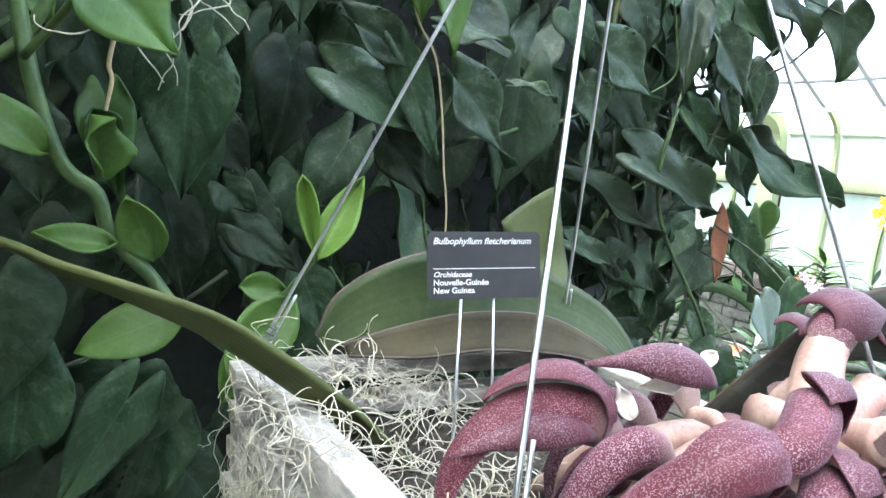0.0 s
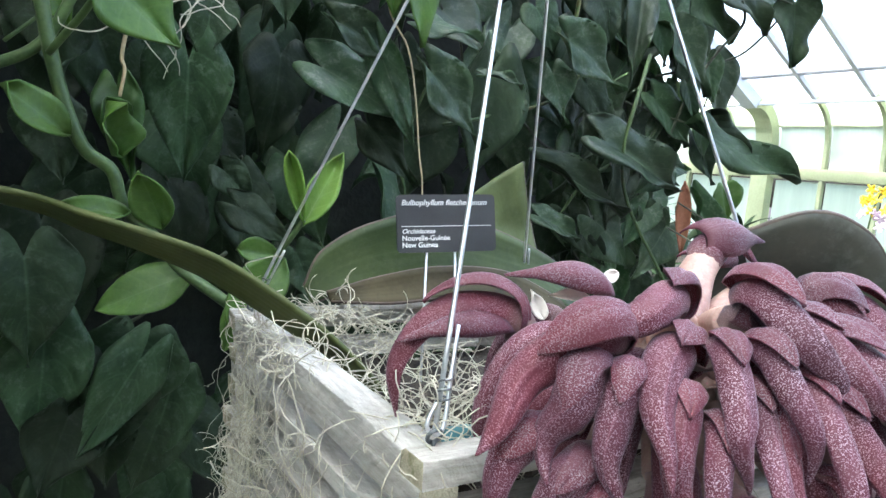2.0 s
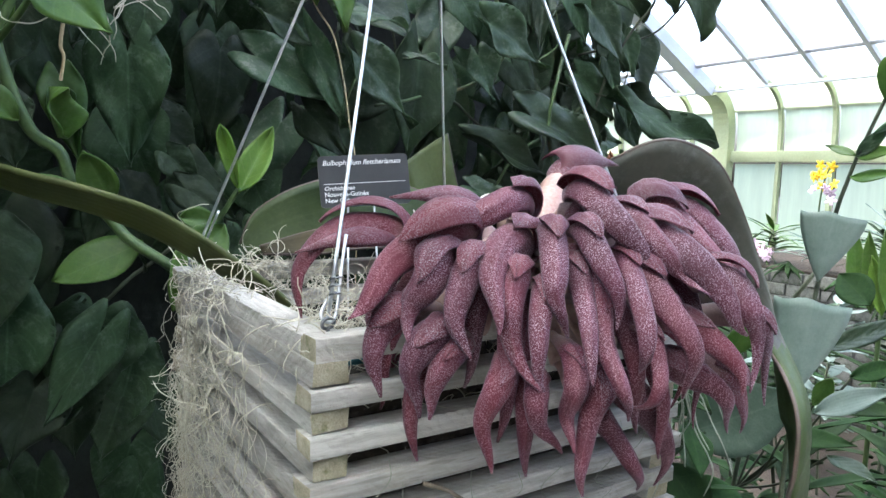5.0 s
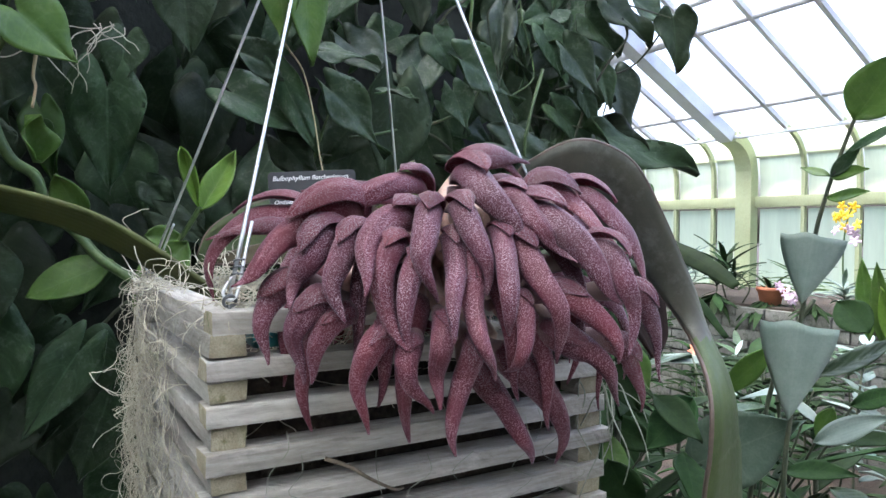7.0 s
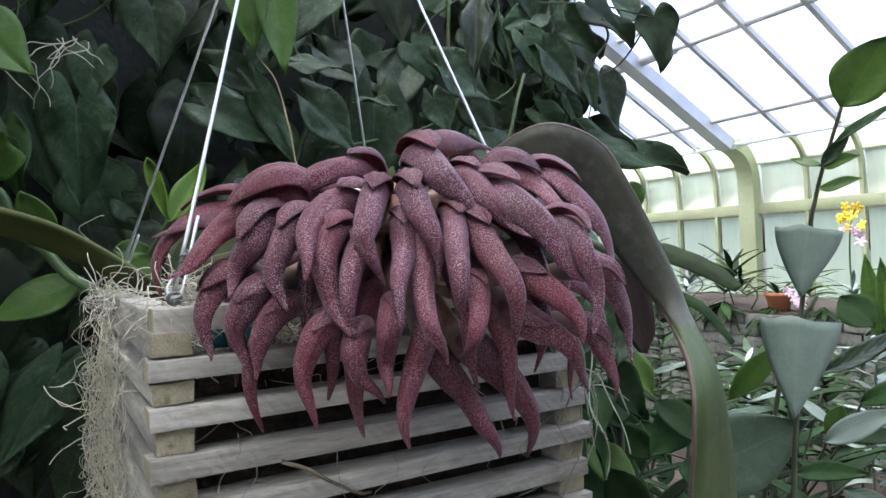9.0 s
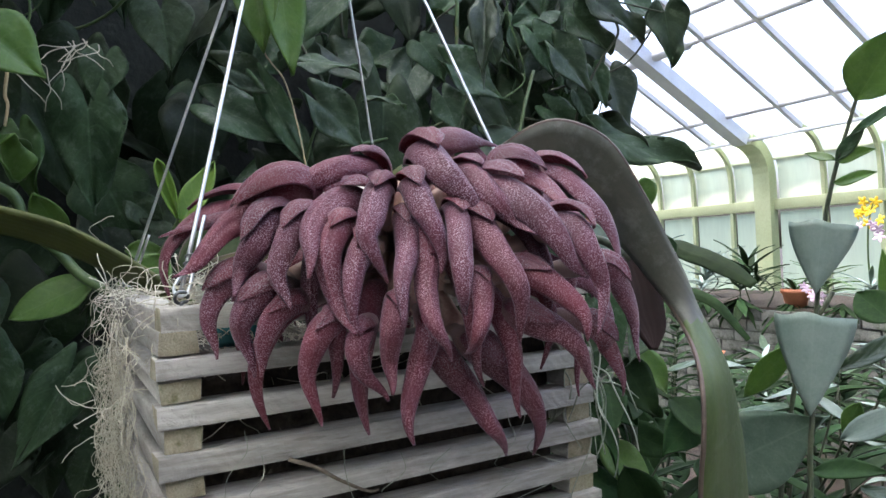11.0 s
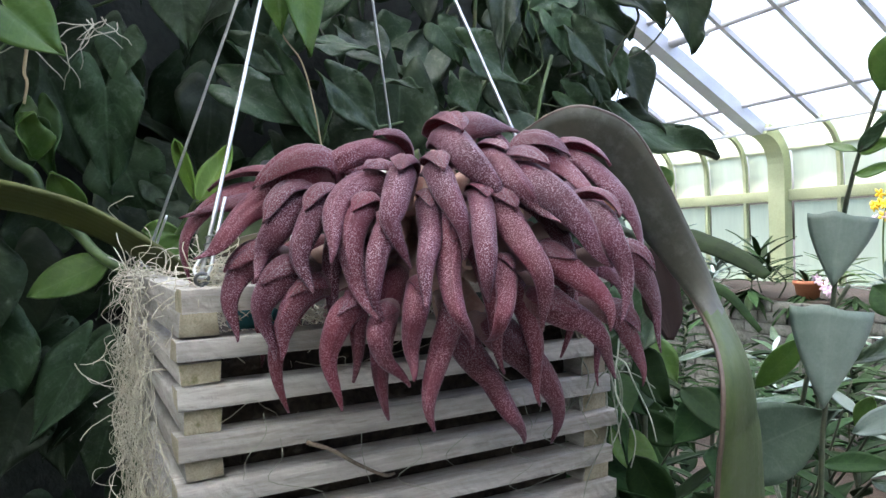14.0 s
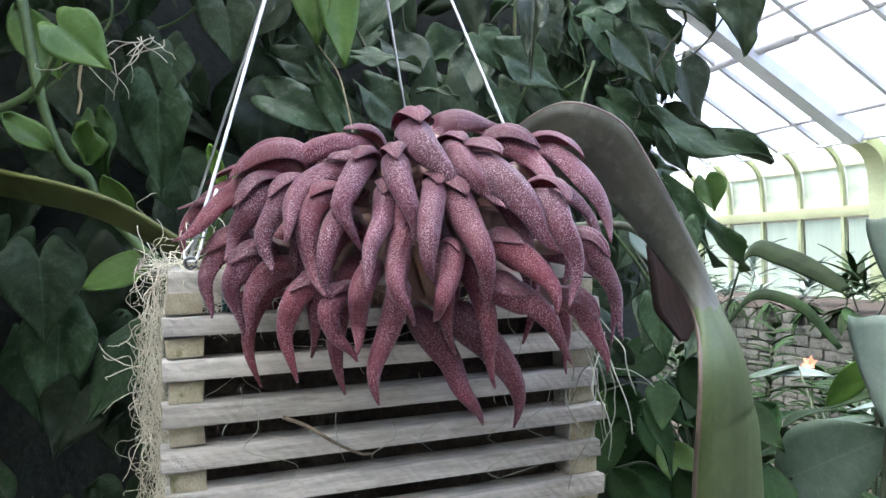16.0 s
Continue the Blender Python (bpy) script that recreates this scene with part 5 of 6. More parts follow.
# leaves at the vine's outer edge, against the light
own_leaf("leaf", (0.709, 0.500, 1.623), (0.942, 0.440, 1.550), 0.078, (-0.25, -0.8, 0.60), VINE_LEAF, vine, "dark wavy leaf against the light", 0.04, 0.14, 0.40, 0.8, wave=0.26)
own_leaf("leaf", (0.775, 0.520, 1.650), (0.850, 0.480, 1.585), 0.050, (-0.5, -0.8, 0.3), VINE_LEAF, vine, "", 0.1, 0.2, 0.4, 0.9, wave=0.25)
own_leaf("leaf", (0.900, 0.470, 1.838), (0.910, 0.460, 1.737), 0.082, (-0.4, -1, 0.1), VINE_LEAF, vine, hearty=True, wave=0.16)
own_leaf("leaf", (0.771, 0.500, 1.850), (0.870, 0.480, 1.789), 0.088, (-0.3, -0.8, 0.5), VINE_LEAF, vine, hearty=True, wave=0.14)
own_leaf("leaf", (0.845, 0.520, 1.879), (0.913, 0.480, 1.826), 0.070, (-0.3, -0.8, 0.6), LIT_VINE_LEAF, vine, hearty=True, wave=0.14)
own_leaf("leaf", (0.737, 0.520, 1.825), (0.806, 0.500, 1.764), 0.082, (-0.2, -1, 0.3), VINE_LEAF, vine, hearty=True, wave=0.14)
own_leaf("leaf", (0.749, 0.550, 1.742), (0.814, 0.530, 1.683), 0.077, (-0.3, -1, 0.3), LIT_VINE_LEAF, vine, hearty=True, wave=0.14)
shoot(vine, ((0.70, 0.55, 1.86), (0.80, 0.52, 1.862), (0.895, 0.472, 1.835)), 0.002, STEM_DARK)
own_leaf("leaf", (0.727, 0.500, 1.535), (0.736, 0.490, 1.413), 0.026, (-0.5, -1, 0.1), DEAD_LEAF, vine, "withered red-brown leaf")
own_leaf("leaf", (0.892, 0.550, 1.530), (0.905, 0.540, 1.472), 0.073, (-0.2, -1, 0.3), BRIGHT_LEAF, vine, hearty=True)
own_leaf("leaf", (0.775, 0.600, 1.690), (0.830, 0.590, 1.640), 0.055, (-0.2, -1, 0.3), BRIGHT_LEAF, vine, hearty=True)
own_leaf("leaf", (0.185, 0.42, 1.820), (0.199, 0.42, 1.651), 0.060, (0.2, -1, 0.1), BRIGHT_LEAF, vine, "long hanging yellow-green leaf", 0.02, 0.10, 0.45, 1.1)
own_leaf("leaf", (0.155, 0.43, 1.830), (0.168, 0.43, 1.678), 0.060, (-0.4, -1, 0.1), BRIGHT_LEAF, vine, "long hanging yellow-green leaf", 0.02, 0.15, 0.45, 1.1)
own_leaf("leaf", (0.560, 0.300, 1.435), (0.600, 0.300, 1.375), 0.045, (-0.2, -1, 0.2), GLAUCOUS, vine, "small pale leaf", hearty=True)
own_leaf("leaf", (0.598, 0.320, 1.335), (0.609, 0.310, 1.254), 0.060, (-0.2, -1, 0.1), VINE_LEAF, vine, hearty=True)
own_leaf("leaf", (0.660, 0.330, 1.440), (0.640, 0.320, 1.364), 0.050, (-0.2, -1, 0.2), VINE_LEAF, vine, hearty=True)
shoot(vine, ((0.70, 0.50, 1.46), (0.64, 0.40, 1.45), (0.58, 0.31, 1.436)), 0.0015, STEM_DARK)
shoot(vine, ((0.70, 0.50, 1.40), (0.65, 0.40, 1.37), (0.60, 0.325, 1.336)), 0.0015, STEM_DARK)
shoot(vine, ((0.72, 0.50, 1.50), (0.69, 0.40, 1.47), (0.66, 0.332, 1.441)), 0.0015, STEM_DARK)
shoot(vine, ((0.640, 0.52, 1.72), (0.602, 0.50, 1.646), (0.588, 0.50, 1.571), (0.609, 0.50, 1.494), (0.704, 0.50, 1.379), (0.76, 0.50, 1.30)), 0.0032)
shoot(vine, ((0.16, 0.445, 1.80), (0.167, 0.445, 1.697), (0.195, 0.445, 1.652), (0.209, 0.445, 1.599), (0.218, 0.445, 1.543), (0.228, 0.445, 1.478), (0.23, 0.45, 1.30)), 0.0012, ROOT, "thin tan air root")
for k in range(46):
    x, z = random.uniform(-0.7, 0.86), random.uniform(1.2, 2.1)
    y = random.uniform(0.52, 0.72)
    p, pts = Vector((x, y, z)), []
    d = Vector((random.gauss(0, 0.4), 0, random.choice((-1, 1))))
    for i in range(7):
        pts.append(p.copy())
        d = (d + Vector((random.gauss(0, 0.35), random.gauss(0, 0.12), 0))).normalized()
        p = p + d * random.uniform(0.035, 0.06)
    shoot(vine, pts, random.uniform(0.0014, 0.0032), random.choice((STEM, STEM_DARK, STEM_DARK)))
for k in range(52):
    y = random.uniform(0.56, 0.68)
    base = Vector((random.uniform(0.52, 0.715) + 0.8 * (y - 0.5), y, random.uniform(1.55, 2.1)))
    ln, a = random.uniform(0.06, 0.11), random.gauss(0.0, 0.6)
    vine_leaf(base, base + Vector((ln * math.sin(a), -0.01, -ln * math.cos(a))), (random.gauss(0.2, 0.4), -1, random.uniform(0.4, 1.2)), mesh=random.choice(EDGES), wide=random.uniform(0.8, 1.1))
for k in range(26):
    base = Vector((random.uniform(0.60, 0.84), random.uniform(0.55, 0.64), random.uniform(1.22, 1.66)))
    ln, a = random.uniform(0.05, 0.09), random.gauss(0.3, 0.6)
    vine_leaf(base, base + Vector((ln * math.sin(a), -0.01, -ln * math.cos(a))), (random.gauss(-0.1, 0.4), -1, random.uniform(0, 0.6)), mesh=random.choice(EDGES), wide=random.uniform(0.6, 1.0))
for k in range(46):
    y = random.uniform(0.66, 0.92)
    base = Vector((random.uniform(0.5, 0.72) + 0.8 * (y - 0.5), y, random.uniform(1.25, 2.35)))
    ln, a = random.uniform(0.07, 0.15), random.gauss(0.2, 0.6)
    vine_leaf(base, base + Vector((ln * math.sin(a), -0.01, -ln * math.cos(a))), (random.gauss(0.2, 0.4), -1, random.uniform(0.4, 1.2)), mesh=random.choice(EDGES + HEARTS), wide=random.uniform(0.8, 1.1))
for p, q in (((0.70, 0.64, 1.72), (0.74, 0.63, 1.63)), ((0.78, 0.66, 1.70), (0.80, 0.65, 1.61)), ((0.66, 0.60, 1.60), (0.68, 0.59, 1.50)), ((0.76, 0.72, 1.60), (0.80, 0.71, 1.50)), ((0.72, 0.68, 1.50), (0.74, 0.67, 1.40))):
    vine_leaf(p, q, (-0.2, -1, 0.3), wide=1.0)
shoot(vine, ((0.70, 0.56, 1.70), (0.80, 0.55, 1.73), (0.86, 0.52, 1.76), (0.90, 0.472, 1.84)), 0.0022, STEM_DARK)
shoot(vine, ((0.66, 0.60, 1.66), (0.72, 0.56, 1.64), (0.77, 0.50, 1.62)), 0.002, STEM_DARK)
own_leaf("leaf", (0.775, 0.525, 1.735), (0.800, 0.520, 1.668), 0.052, (-0.3, -1, 0.2), LIT_VINE_LEAF, vine, hearty=True)
own_leaf("leaf", (0.740, 0.530, 1.690), (0.770, 0.525, 1.632), 0.045, (-0.2, -1, 0.3), VINE_LEAF, vine, hearty=True)
own_leaf("leaf", (0.790, 0.540, 1.640), (0.815, 0.535, 1.575), 0.040, (-0.3, -1, 0.2), LIT_VINE_LEAF, vine, hearty=True)
shoot(vine, ((0.72, 0.55, 1.74), (0.76, 0.535, 1.742), (0.80, 0.535, 1.70), (0.79, 0.54, 1.64)), 0.0015, STEM_DARK)
shoot(vine, ((0.55, 0.70, 0.02), (0.54, 0.72, 0.8), (0.56, 0.66, 1.4)), 0.008, STEM_DARK)

# the fresh green climber beside the basket
climber = thing("philodendron", "philodendron with thick jointed stems and glossy fresh green leaves", "plant")
shoot(climber, ((-0.175, 0.42, 1.80), (-0.155, 0.405, 1.66), (-0.140, 0.40, 1.575), (-0.121, 0.40, 1.520), (-0.098, 0.40, 1.500), (-0.088, 0.40, 1.470), (-0.060, 0.40, 1.440), (-0.040, 0.39, 1.415), (0.000, 0.37, 1.385), (0.05, 0.36, 1.34), (0.08, 0.42, 1.2), (0.06, 0.6, 0.6), (0.05, 0.66, 0.0)), 0.0058, taper=0.9)
shoot(climber, ((-0.30, 0.43, 1.52), (-0.200, 0.42, 1.570), (-0.150, 0.41, 1.600), (-0.120, 0.40, 1.66)), 0.0052)
shoot(climber, ((0.005, 0.365, 1.390), (0.024, 0.352, 1.421), (0.038, 0.342, 1.445), (0.051, 0.332, 1.470)), 0.0032)
shoot(climber, ((-0.145, 0.39, 1.590), (-0.122, 0.36, 1.62), (-0.112, 0.315, 1.632), (-0.104, 0.296, 1.635)), 0.003)
shoot(climber, ((-0.093, 0.340, 1.612), (-0.096, 0.342, 1.590), (-0.094, 0.341, 1.580), (-0.097, 0.340, 1.560)), 0.0016, ROOT, "tan air root")
own_leaf("leaf", (-0.104, 0.294, 1.636), (-0.060, 0.301, 1.598), 0.066, (-0.1, -0.85, 0.5), BRIGHT_LEAF, climber, "glossy fresh green heart-shaped leaf", 0.06, 0.06, hearty=True)
own_leaf("leaf", (-0.132, 0.390, 1.526), (-0.172, 0.365, 1.562), 0.036, (0.0, -0.8, 0.6), BRIGHT_LEAF, climber, "", 0.12, 0.18, 0.5, 0.6, wave=0.08)
own_leaf("leaf", (-0.099, 0.390, 1.513), (-0.111, 0.378, 1.557), 0.034, (0.6, -0.8, 0.1), BRIGHT_LEAF, climber, "", -0.2, 0.55, 0.45, 0.7, wave=0.22)
own_leaf("leaf", (-0.094, 0.432, 1.573), (-0.083, 0.420, 1.492), 0.042, (-0.3, -1, 0.2), FRESH_LEAF, climber, wave=0.22, hearty=True)
own_leaf("leaf", (-0.104, 0.425, 1.560), (-0.088, 0.415, 1.520), 0.030, (0.4, -1, 0.2), FRESH_LEAF, climber, wave=0.25, fold=0.3)
own_leaf("leaf", (-0.056, 0.400, 1.453), (-0.078, 0.388, 1.504), 0.036, (-0.4, -1, 0.2), BRIGHT_LEAF, climber, "", -0.1, 0.22, 0.42, 0.8)
own_leaf("leaf", (-0.086, 0.388, 1.462), (-0.137, 0.378, 1.473), 0.026, (0.0, -0.7, 0.7), BRIGHT_LEAF, climber, fold=0.25)
own_leaf("leaf", (-0.027, 0.402, 1.411), (-0.109, 0.410, 1.376), 0.046, (0.05, -0.85, 0.6), BRIGHT_LEAF, climber, "glossy fresh green leaf", 0.04, 0.08, 0.42, 0.75)
own_leaf("leaf", (0.040, 0.347, 1.432), (-0.012, 0.330, 1.378), 0.044, (-0.2, -1, 0.35), BRIGHT_LEAF, climber, "", 0.04, 0.14, 0.4, 0.65)
own_leaf("leaf", (0.036, 0.362, 1.434), (0.000, 0.356, 1.440), 0.026, (-0.2, -1, 0.5), BRIGHT_LEAF, climber, "", 0.1, 0.2, 0.5, 0.6)
own_leaf("leaf", (0.012, 0.352, 1.400), (-0.010, 0.345, 1.350), 0.030, (-0.2, -1, 0.2), BRIGHT_LEAF, climber)
own_leaf("leaf", (0.051, 0.334, 1.464), (0.091, 0.362, 1.524), 0.028, (-0.3, -1, 0.1), LIME_LEAF, climber, "young lime green leaf", -0.12, 0.30, 0.42, 0.75, wave=0.1)
own_leaf("leaf", (0.050, 0.331, 1.470), (0.035, 0.335, 1.530), 0.015, (-0.3, -1, 0.0), LIME_LEAF, climber, "rolled young lime green leaf", -0.1, 0.6, 0.6, 0.5)
own_leaf("leaf", (-0.175, 0.44, 1.70), (-0.130, 0.43, 1.62), 0.05, (0, -1, 0.3), BRIGHT_LEAF, climber)
random.seed(8)
for x, y, z, n in ((-0.092, 0.330, 1.627, 4), (-0.035, 0.38, 1.655, 9)):
    for k in range(n):
        p, pts = Vector((x + random.gauss(0, 0.012), y + random.gauss(0, 0.006), z + random.gauss(0, 0.01))), []
        d = Vector((random.gauss(-0.2, 0.7), random.gauss(0, 0.3), -0.7))
        for i in range(random.randint(6, 10)):
            pts.append(p.copy())
            d = (d + Vector((random.gauss(0, 0.35), random.gauss(0, 0.2), random.gauss(-0.05, 0.25)))).normalized()
            p = p + d * 0.008
        part("air_root", tube(bmesh.new(), spline(pts, 3), 0.0007, 5, 0.6), MOSS, climber, "pale curling air root")

# ---------------------------------------------------------------- border plants beyond the basket
bed = tagged(part("planting_bed", box(bmesh.new(), (0.55, -0.6, 0.0), (3.88, 8.9, 0.06), 0.02), SOIL), "dark soil bed under the border plants", "soil", kind="structure")
tall = thing("tall_leafy_plant", "tall plant with blue-green clasping leaves on a dark stem", "plant")
shoot(tall, ((0.98, 0.31, 0.0), (0.98, 0.30, 0.6), (0.98, 0.289, 1.022), (0.98, 0.280, 1.135), (0.98, 0.266, 1.293), (0.98, 0.245, 1.437), (0.98, 0.233, 1.487), (0.98, 0.220, 1.531), (0.98, 0.188, 1.618)), 0.0048, STEM_DARK, "thin dark stem", 0.6)


def cup_leaf(top, tip, width, owner):
    """A clasping leaf that wraps the stem at its top and hangs to a point."""
    top, tip = Vector(top), Vector(tip)
    ax = (tip - top).normalized()
    toward = Vector((-0.85, -0.5, 0.1))
    toward = (toward - ax * toward.dot(ax)).normalized()
    side = ax.cross(toward)
    rows = []
    for i in range(12):
        u = i / 11
        w = 0.5 * width * (1 - u ** 1.25) ** 0.95 * (0.92 + 0.4 * u * (1 - u)) + 0.0006
        row = []
        for j in range(11):
            v = 2 * j / 10 - 1
            bulge = 0.32 * width * (1 - u * 0.75) * (math.cos(v * 1.2) - 0.35)
            row.append(top + ax * (tip - top).length * (u - 0.02 * (1 - u) * math.sin(4 * v + 1)) + side * (w * v) + toward * bulge + Vector((0, 0, 0.0015 * math.sin(7 * v + 4 * u))))
        rows.append(row)
    return part("leaf", sheet(rows, 0.0012), GLAUCOUS, owner, "broad clasping blue-green leaf")


cup_leaf((0.980, 0.247, 1.439), (0.965, 0.255, 1.331), 0.102, tall)
cup_leaf((0.980, 0.268, 1.294), (0.962, 0.272, 1.137), 0.124, tall)
own_leaf("leaf", (0.98, 0.188, 1.618), (0.98, 0.121, 1.704), 0.080, (-0.8, -0.5, 0.1), BRIGHT_LEAF, tall, belly=0.42, droop=0.05, sharp=0.8)
own_leaf("leaf", (0.98, 0.198, 1.565), (0.98, 0.113, 1.615), 0.020, (-0.7, -0.3, 0.6), LIT_VINE_LEAF, tall, fold=0.2)
own_leaf("leaf", (0.98, 0.220, 1.533), (0.98, 0.177, 1.578), 0.022, (-0.7, -0.4, 0.3), LIT_VINE_LEAF, tall, fold=0.25)
own_leaf("leaf", (0.98, 0.223, 1.533), (0.97, 0.265, 1.553), 0.018, (-0.6, -0.3, 0.7), BRIGHT_LEAF, tall)
own_leaf("leaf", (0.98, 0.220, 1.531), (0.97, 0.163, 1.544), 0.026, (-0.7, -0.3, 0.5), BRIGHT_LEAF, tall)
own_leaf("leaf", (0.98, 0.227, 1.499), (0.97, 0.154, 1.503), 0.025, (-0.7, -0.3, 0.5), BRIGHT_LEAF, tall, droop=-0.08)

low = thing("broad_leaved_plant", "low plant with broad grey-green leaves", "plant")
own_leaf("leaf", (1.000, 0.505, 0.975), (1.000, 0.272, 1.127), 0.140, (-0.75, -0.55, 0.35), BROAD_LEAF, low, "broad grey-green leaf", 0.05, 0.08, 0.40, 1.25, wave=0.04)
shoot(low, ((1.04, 0.50, 0.0), (1.03, 0.49, 0.6), (1.01, 0.51, 0.90), (1.000, 0.505, 0.977)), 0.004, STEM_DARK)

drift = thing("strap_leaf_orchid", "potted orchid with one long dark strap leaf", "plant")
part("leaf", blade(((1.62, 1.30, 1.20), (1.60, 1.18, 1.39), (1.60, 1.05, 1.375), (1.60, 0.93, 1.33), (1.60, 0.85, 1.285)), (0.6, 0.2, 0.8), 0.062, lambda u: math.sin(math.pi * min(1, 0.12 + 0.8 * u)) ** 0.6, 0.002, 0.1), MID_LEAF, drift)
shoot(drift, ((1.64, 1.38, 0.0), (1.63, 1.35, 0.9), (1.62, 1.30, 1.22)), 0.008, STEM_DARK)
part("leaf", blade(((1.62, 1.30, 1.15), (1.66, 1.22, 1.25), (1.72, 1.10, 1.22), (1.76, 1.0, 1.10)), (0.6, 0.2, 0.8), 0.04, lambda u: math.sin(math.pi * min(1, 0.12 + 0.8 * u)) ** 0.6, 0.002, 0.1), MID_LEAF, drift)


edge_plant = thing("lance_leaved_plant", "leafy plant with long lance-shaped green leaves", "plant")
shoot(edge_plant, ((1.32, 0.62, 0.06), (1.31, 0.60, 0.7), (1.30, 0.52, 1.14), (1.32, 0.45, 1.30)), 0.006, STEM_DARK)
own_leaf("leaf", (1.10, 0.309, 1.186), (1.10, 0.150, 1.262), 0.050, (-0.5, -0.4, 0.7), LIT_VINE_LEAF, edge_plant, droop=-0.16, belly=0.45)
own_leaf("leaf", (1.30, 0.325, 1.246), (1.30, 0.391, 1.305), 0.072, (-0.7, -0.5, 0.3), MID_LEAF, edge_plant, belly=0.5, sharp=0.8)
own_leaf("leaf", (1.10, 0.307, 1.064), (1.10, 0.200, 1.150), 0.050, (-0.5, -0.4, 0.7), GLAUCOUS, edge_plant, droop=0.25)
own_leaf("leaf", (1.30, 0.420, 1.039), (1.30, 0.491, 1.093), 0.025, (-0.5, -0.4, 0.7), GLAUCOUS, edge_plant, droop=0.2)
own_leaf("leaf", (1.30, 0.660, 1.050), (1.30, 0.535, 1.182), 0.055, (-0.8, -0.5, 0.2), BRIGHT_LEAF, edge_plant, belly=0.55)
own_leaf("leaf", (1.60, 1.130, 1.010), (1.60, 0.930, 1.095), 0.060, (-0.3, -0.3, 0.9), GLAUCOUS, edge_plant, droop=0.3)
own_leaf("leaf", (1.20, 0.560, 1.000), (1.18, 0.430, 1.075), 0.035, (-0.5, -0.4, 0.8), GLAUCOUS, edge_plant, droop=0.3)
own_leaf("leaf", (1.22, 0.340, 1.040), (1.20, 0.210, 1.100), 0.040, (-0.5, -0.4, 0.8), MID_LEAF, edge_plant, droop=0.3)
for base, tip, width, face, skin, bend in (
        ((1.35, 0.466, 1.095), (1.33, 0.640, 1.055), 0.060, (-0.2, -0.2, 1), GLAUCOUS, 0.1), ((1.50, 0.846, 0.986), (1.48, 0.700, 1.070), 0.050, (-0.5, -0.4, 0.7), MID_LEAF, 0.2),
        ((1.60, 1.00, 1.050), (1.58, 1.22, 1.005), 0.090, (-0.2, -0.2, 1), LIT_VINE_LEAF, 0.15), ((1.12, 0.380, 0.985), (1.10, 0.250, 1.040), 0.045, (-0.5, -0.5, 0.7), MID_LEAF, 0.2),
        ((1.20, 0.300, 1.120), (1.20, 0.220, 1.170), 0.040, (-0.6, -0.4, 0.6), MID_LEAF, 0.2), ((1.30, 0.540, 1.040), (1.28, 0.700, 1.010), 0.070, (-0.2, -0.2, 1), LIT_VINE_LEAF, 0.1),
        ((1.20, 0.335, 1.110), (1.19, 0.362, 1.045), 0.035, (-0.7, -0.5, 0.2), BRIGHT_LEAF, 0.1),
        ((1.10, 0.280, 0.990), (1.08, 0.190, 1.000), 0.040, (-0.3, -0.3, 0.9), LIT_VINE_LEAF, 0.2)):
    own_leaf("leaf", base, tip, width, face, skin, edge_plant, droop=bend, belly=0.45)
    shoot(edge_plant, ((1.30, 0.58, 0.75), tuple(0.5 * (a + b) for a, b in zip(base, (1.30, 0.56, 0.72))), base), 0.003, STEM_DARK)
shade = thing("dark_leaved_shrub", "shrub with broad dark green drooping leaves", "shrub")
shoot(shade, ((0.82, 0.55, 0.06), (0.83, 0.54, 0.6), (0.84, 0.53, 1.25)), 0.007, STEM_DARK)
random.seed(23)
for k in range(46):
    z = random.uniform(0.78, 1.24)
    base = Vector((random.uniform(0.62, 0.98), random.uniform(0.42, 0.68), z))
    a, ln = random.uniform(0, 6.28), random.uniform(0.09, 0.16)
    d = Vector((0.5 * math.cos(a) - 0.1, 0.5 * math.sin(a) - 0.35, random.uniform(-0.75, -0.1))).normalized()
    own_leaf("leaf", base, base + d * ln, ln * random.uniform(0.42, 0.6), (random.gauss(-0.3, 0.4), -0.7, random.uniform(0.1, 0.7)), BRIGHT_LEAF if k % 11 == 0 else MID_LEAF, shade, droop=random.uniform(0.05, 0.3), wave=0.08)
    if k % 2 == 0:
        shoot(shade, ((0.84, 0.54, z - 0.1), tuple(0.5 * (p + q) for p, q in zip(base, (0.84, 0.54, z))), base), 0.002, STEM_DARK)
spear = thing("spear_leaved_plant", "plant with upright pleated lime green leaves", "plant")
for base, tip, width in (((1.80, 0.590, 1.150), (1.80, 0.614, 1.374), 0.050), ((1.80, 0.554, 1.140), (1.80, 0.575, 1.363), 0.050), ((1.80, 0.526, 1.140), (1.79, 0.558, 1.300), 0.045), ((1.80, 0.505, 1.140), (1.80, 0.536, 1.369), 0.050), ((1.82, 0.470, 1.130), (1.82, 0.470, 1.360), 0.052), ((1.84, 0.440, 1.130), (1.84, 0.410, 1.340), 0.050)):
    own_leaf("leaf", base, tip, width, (-0.8, -0.6, 0.1), LIME_LEAF if width < 0.05 else BRIGHT_LEAF, spear, droop=0.05, fold=0.2, belly=0.45)
shoot(spear, ((1.84, 0.55, 0.06), (1.83, 0.54, 0.6), (1.81, 0.53, 1.16)), 0.008, STEM)


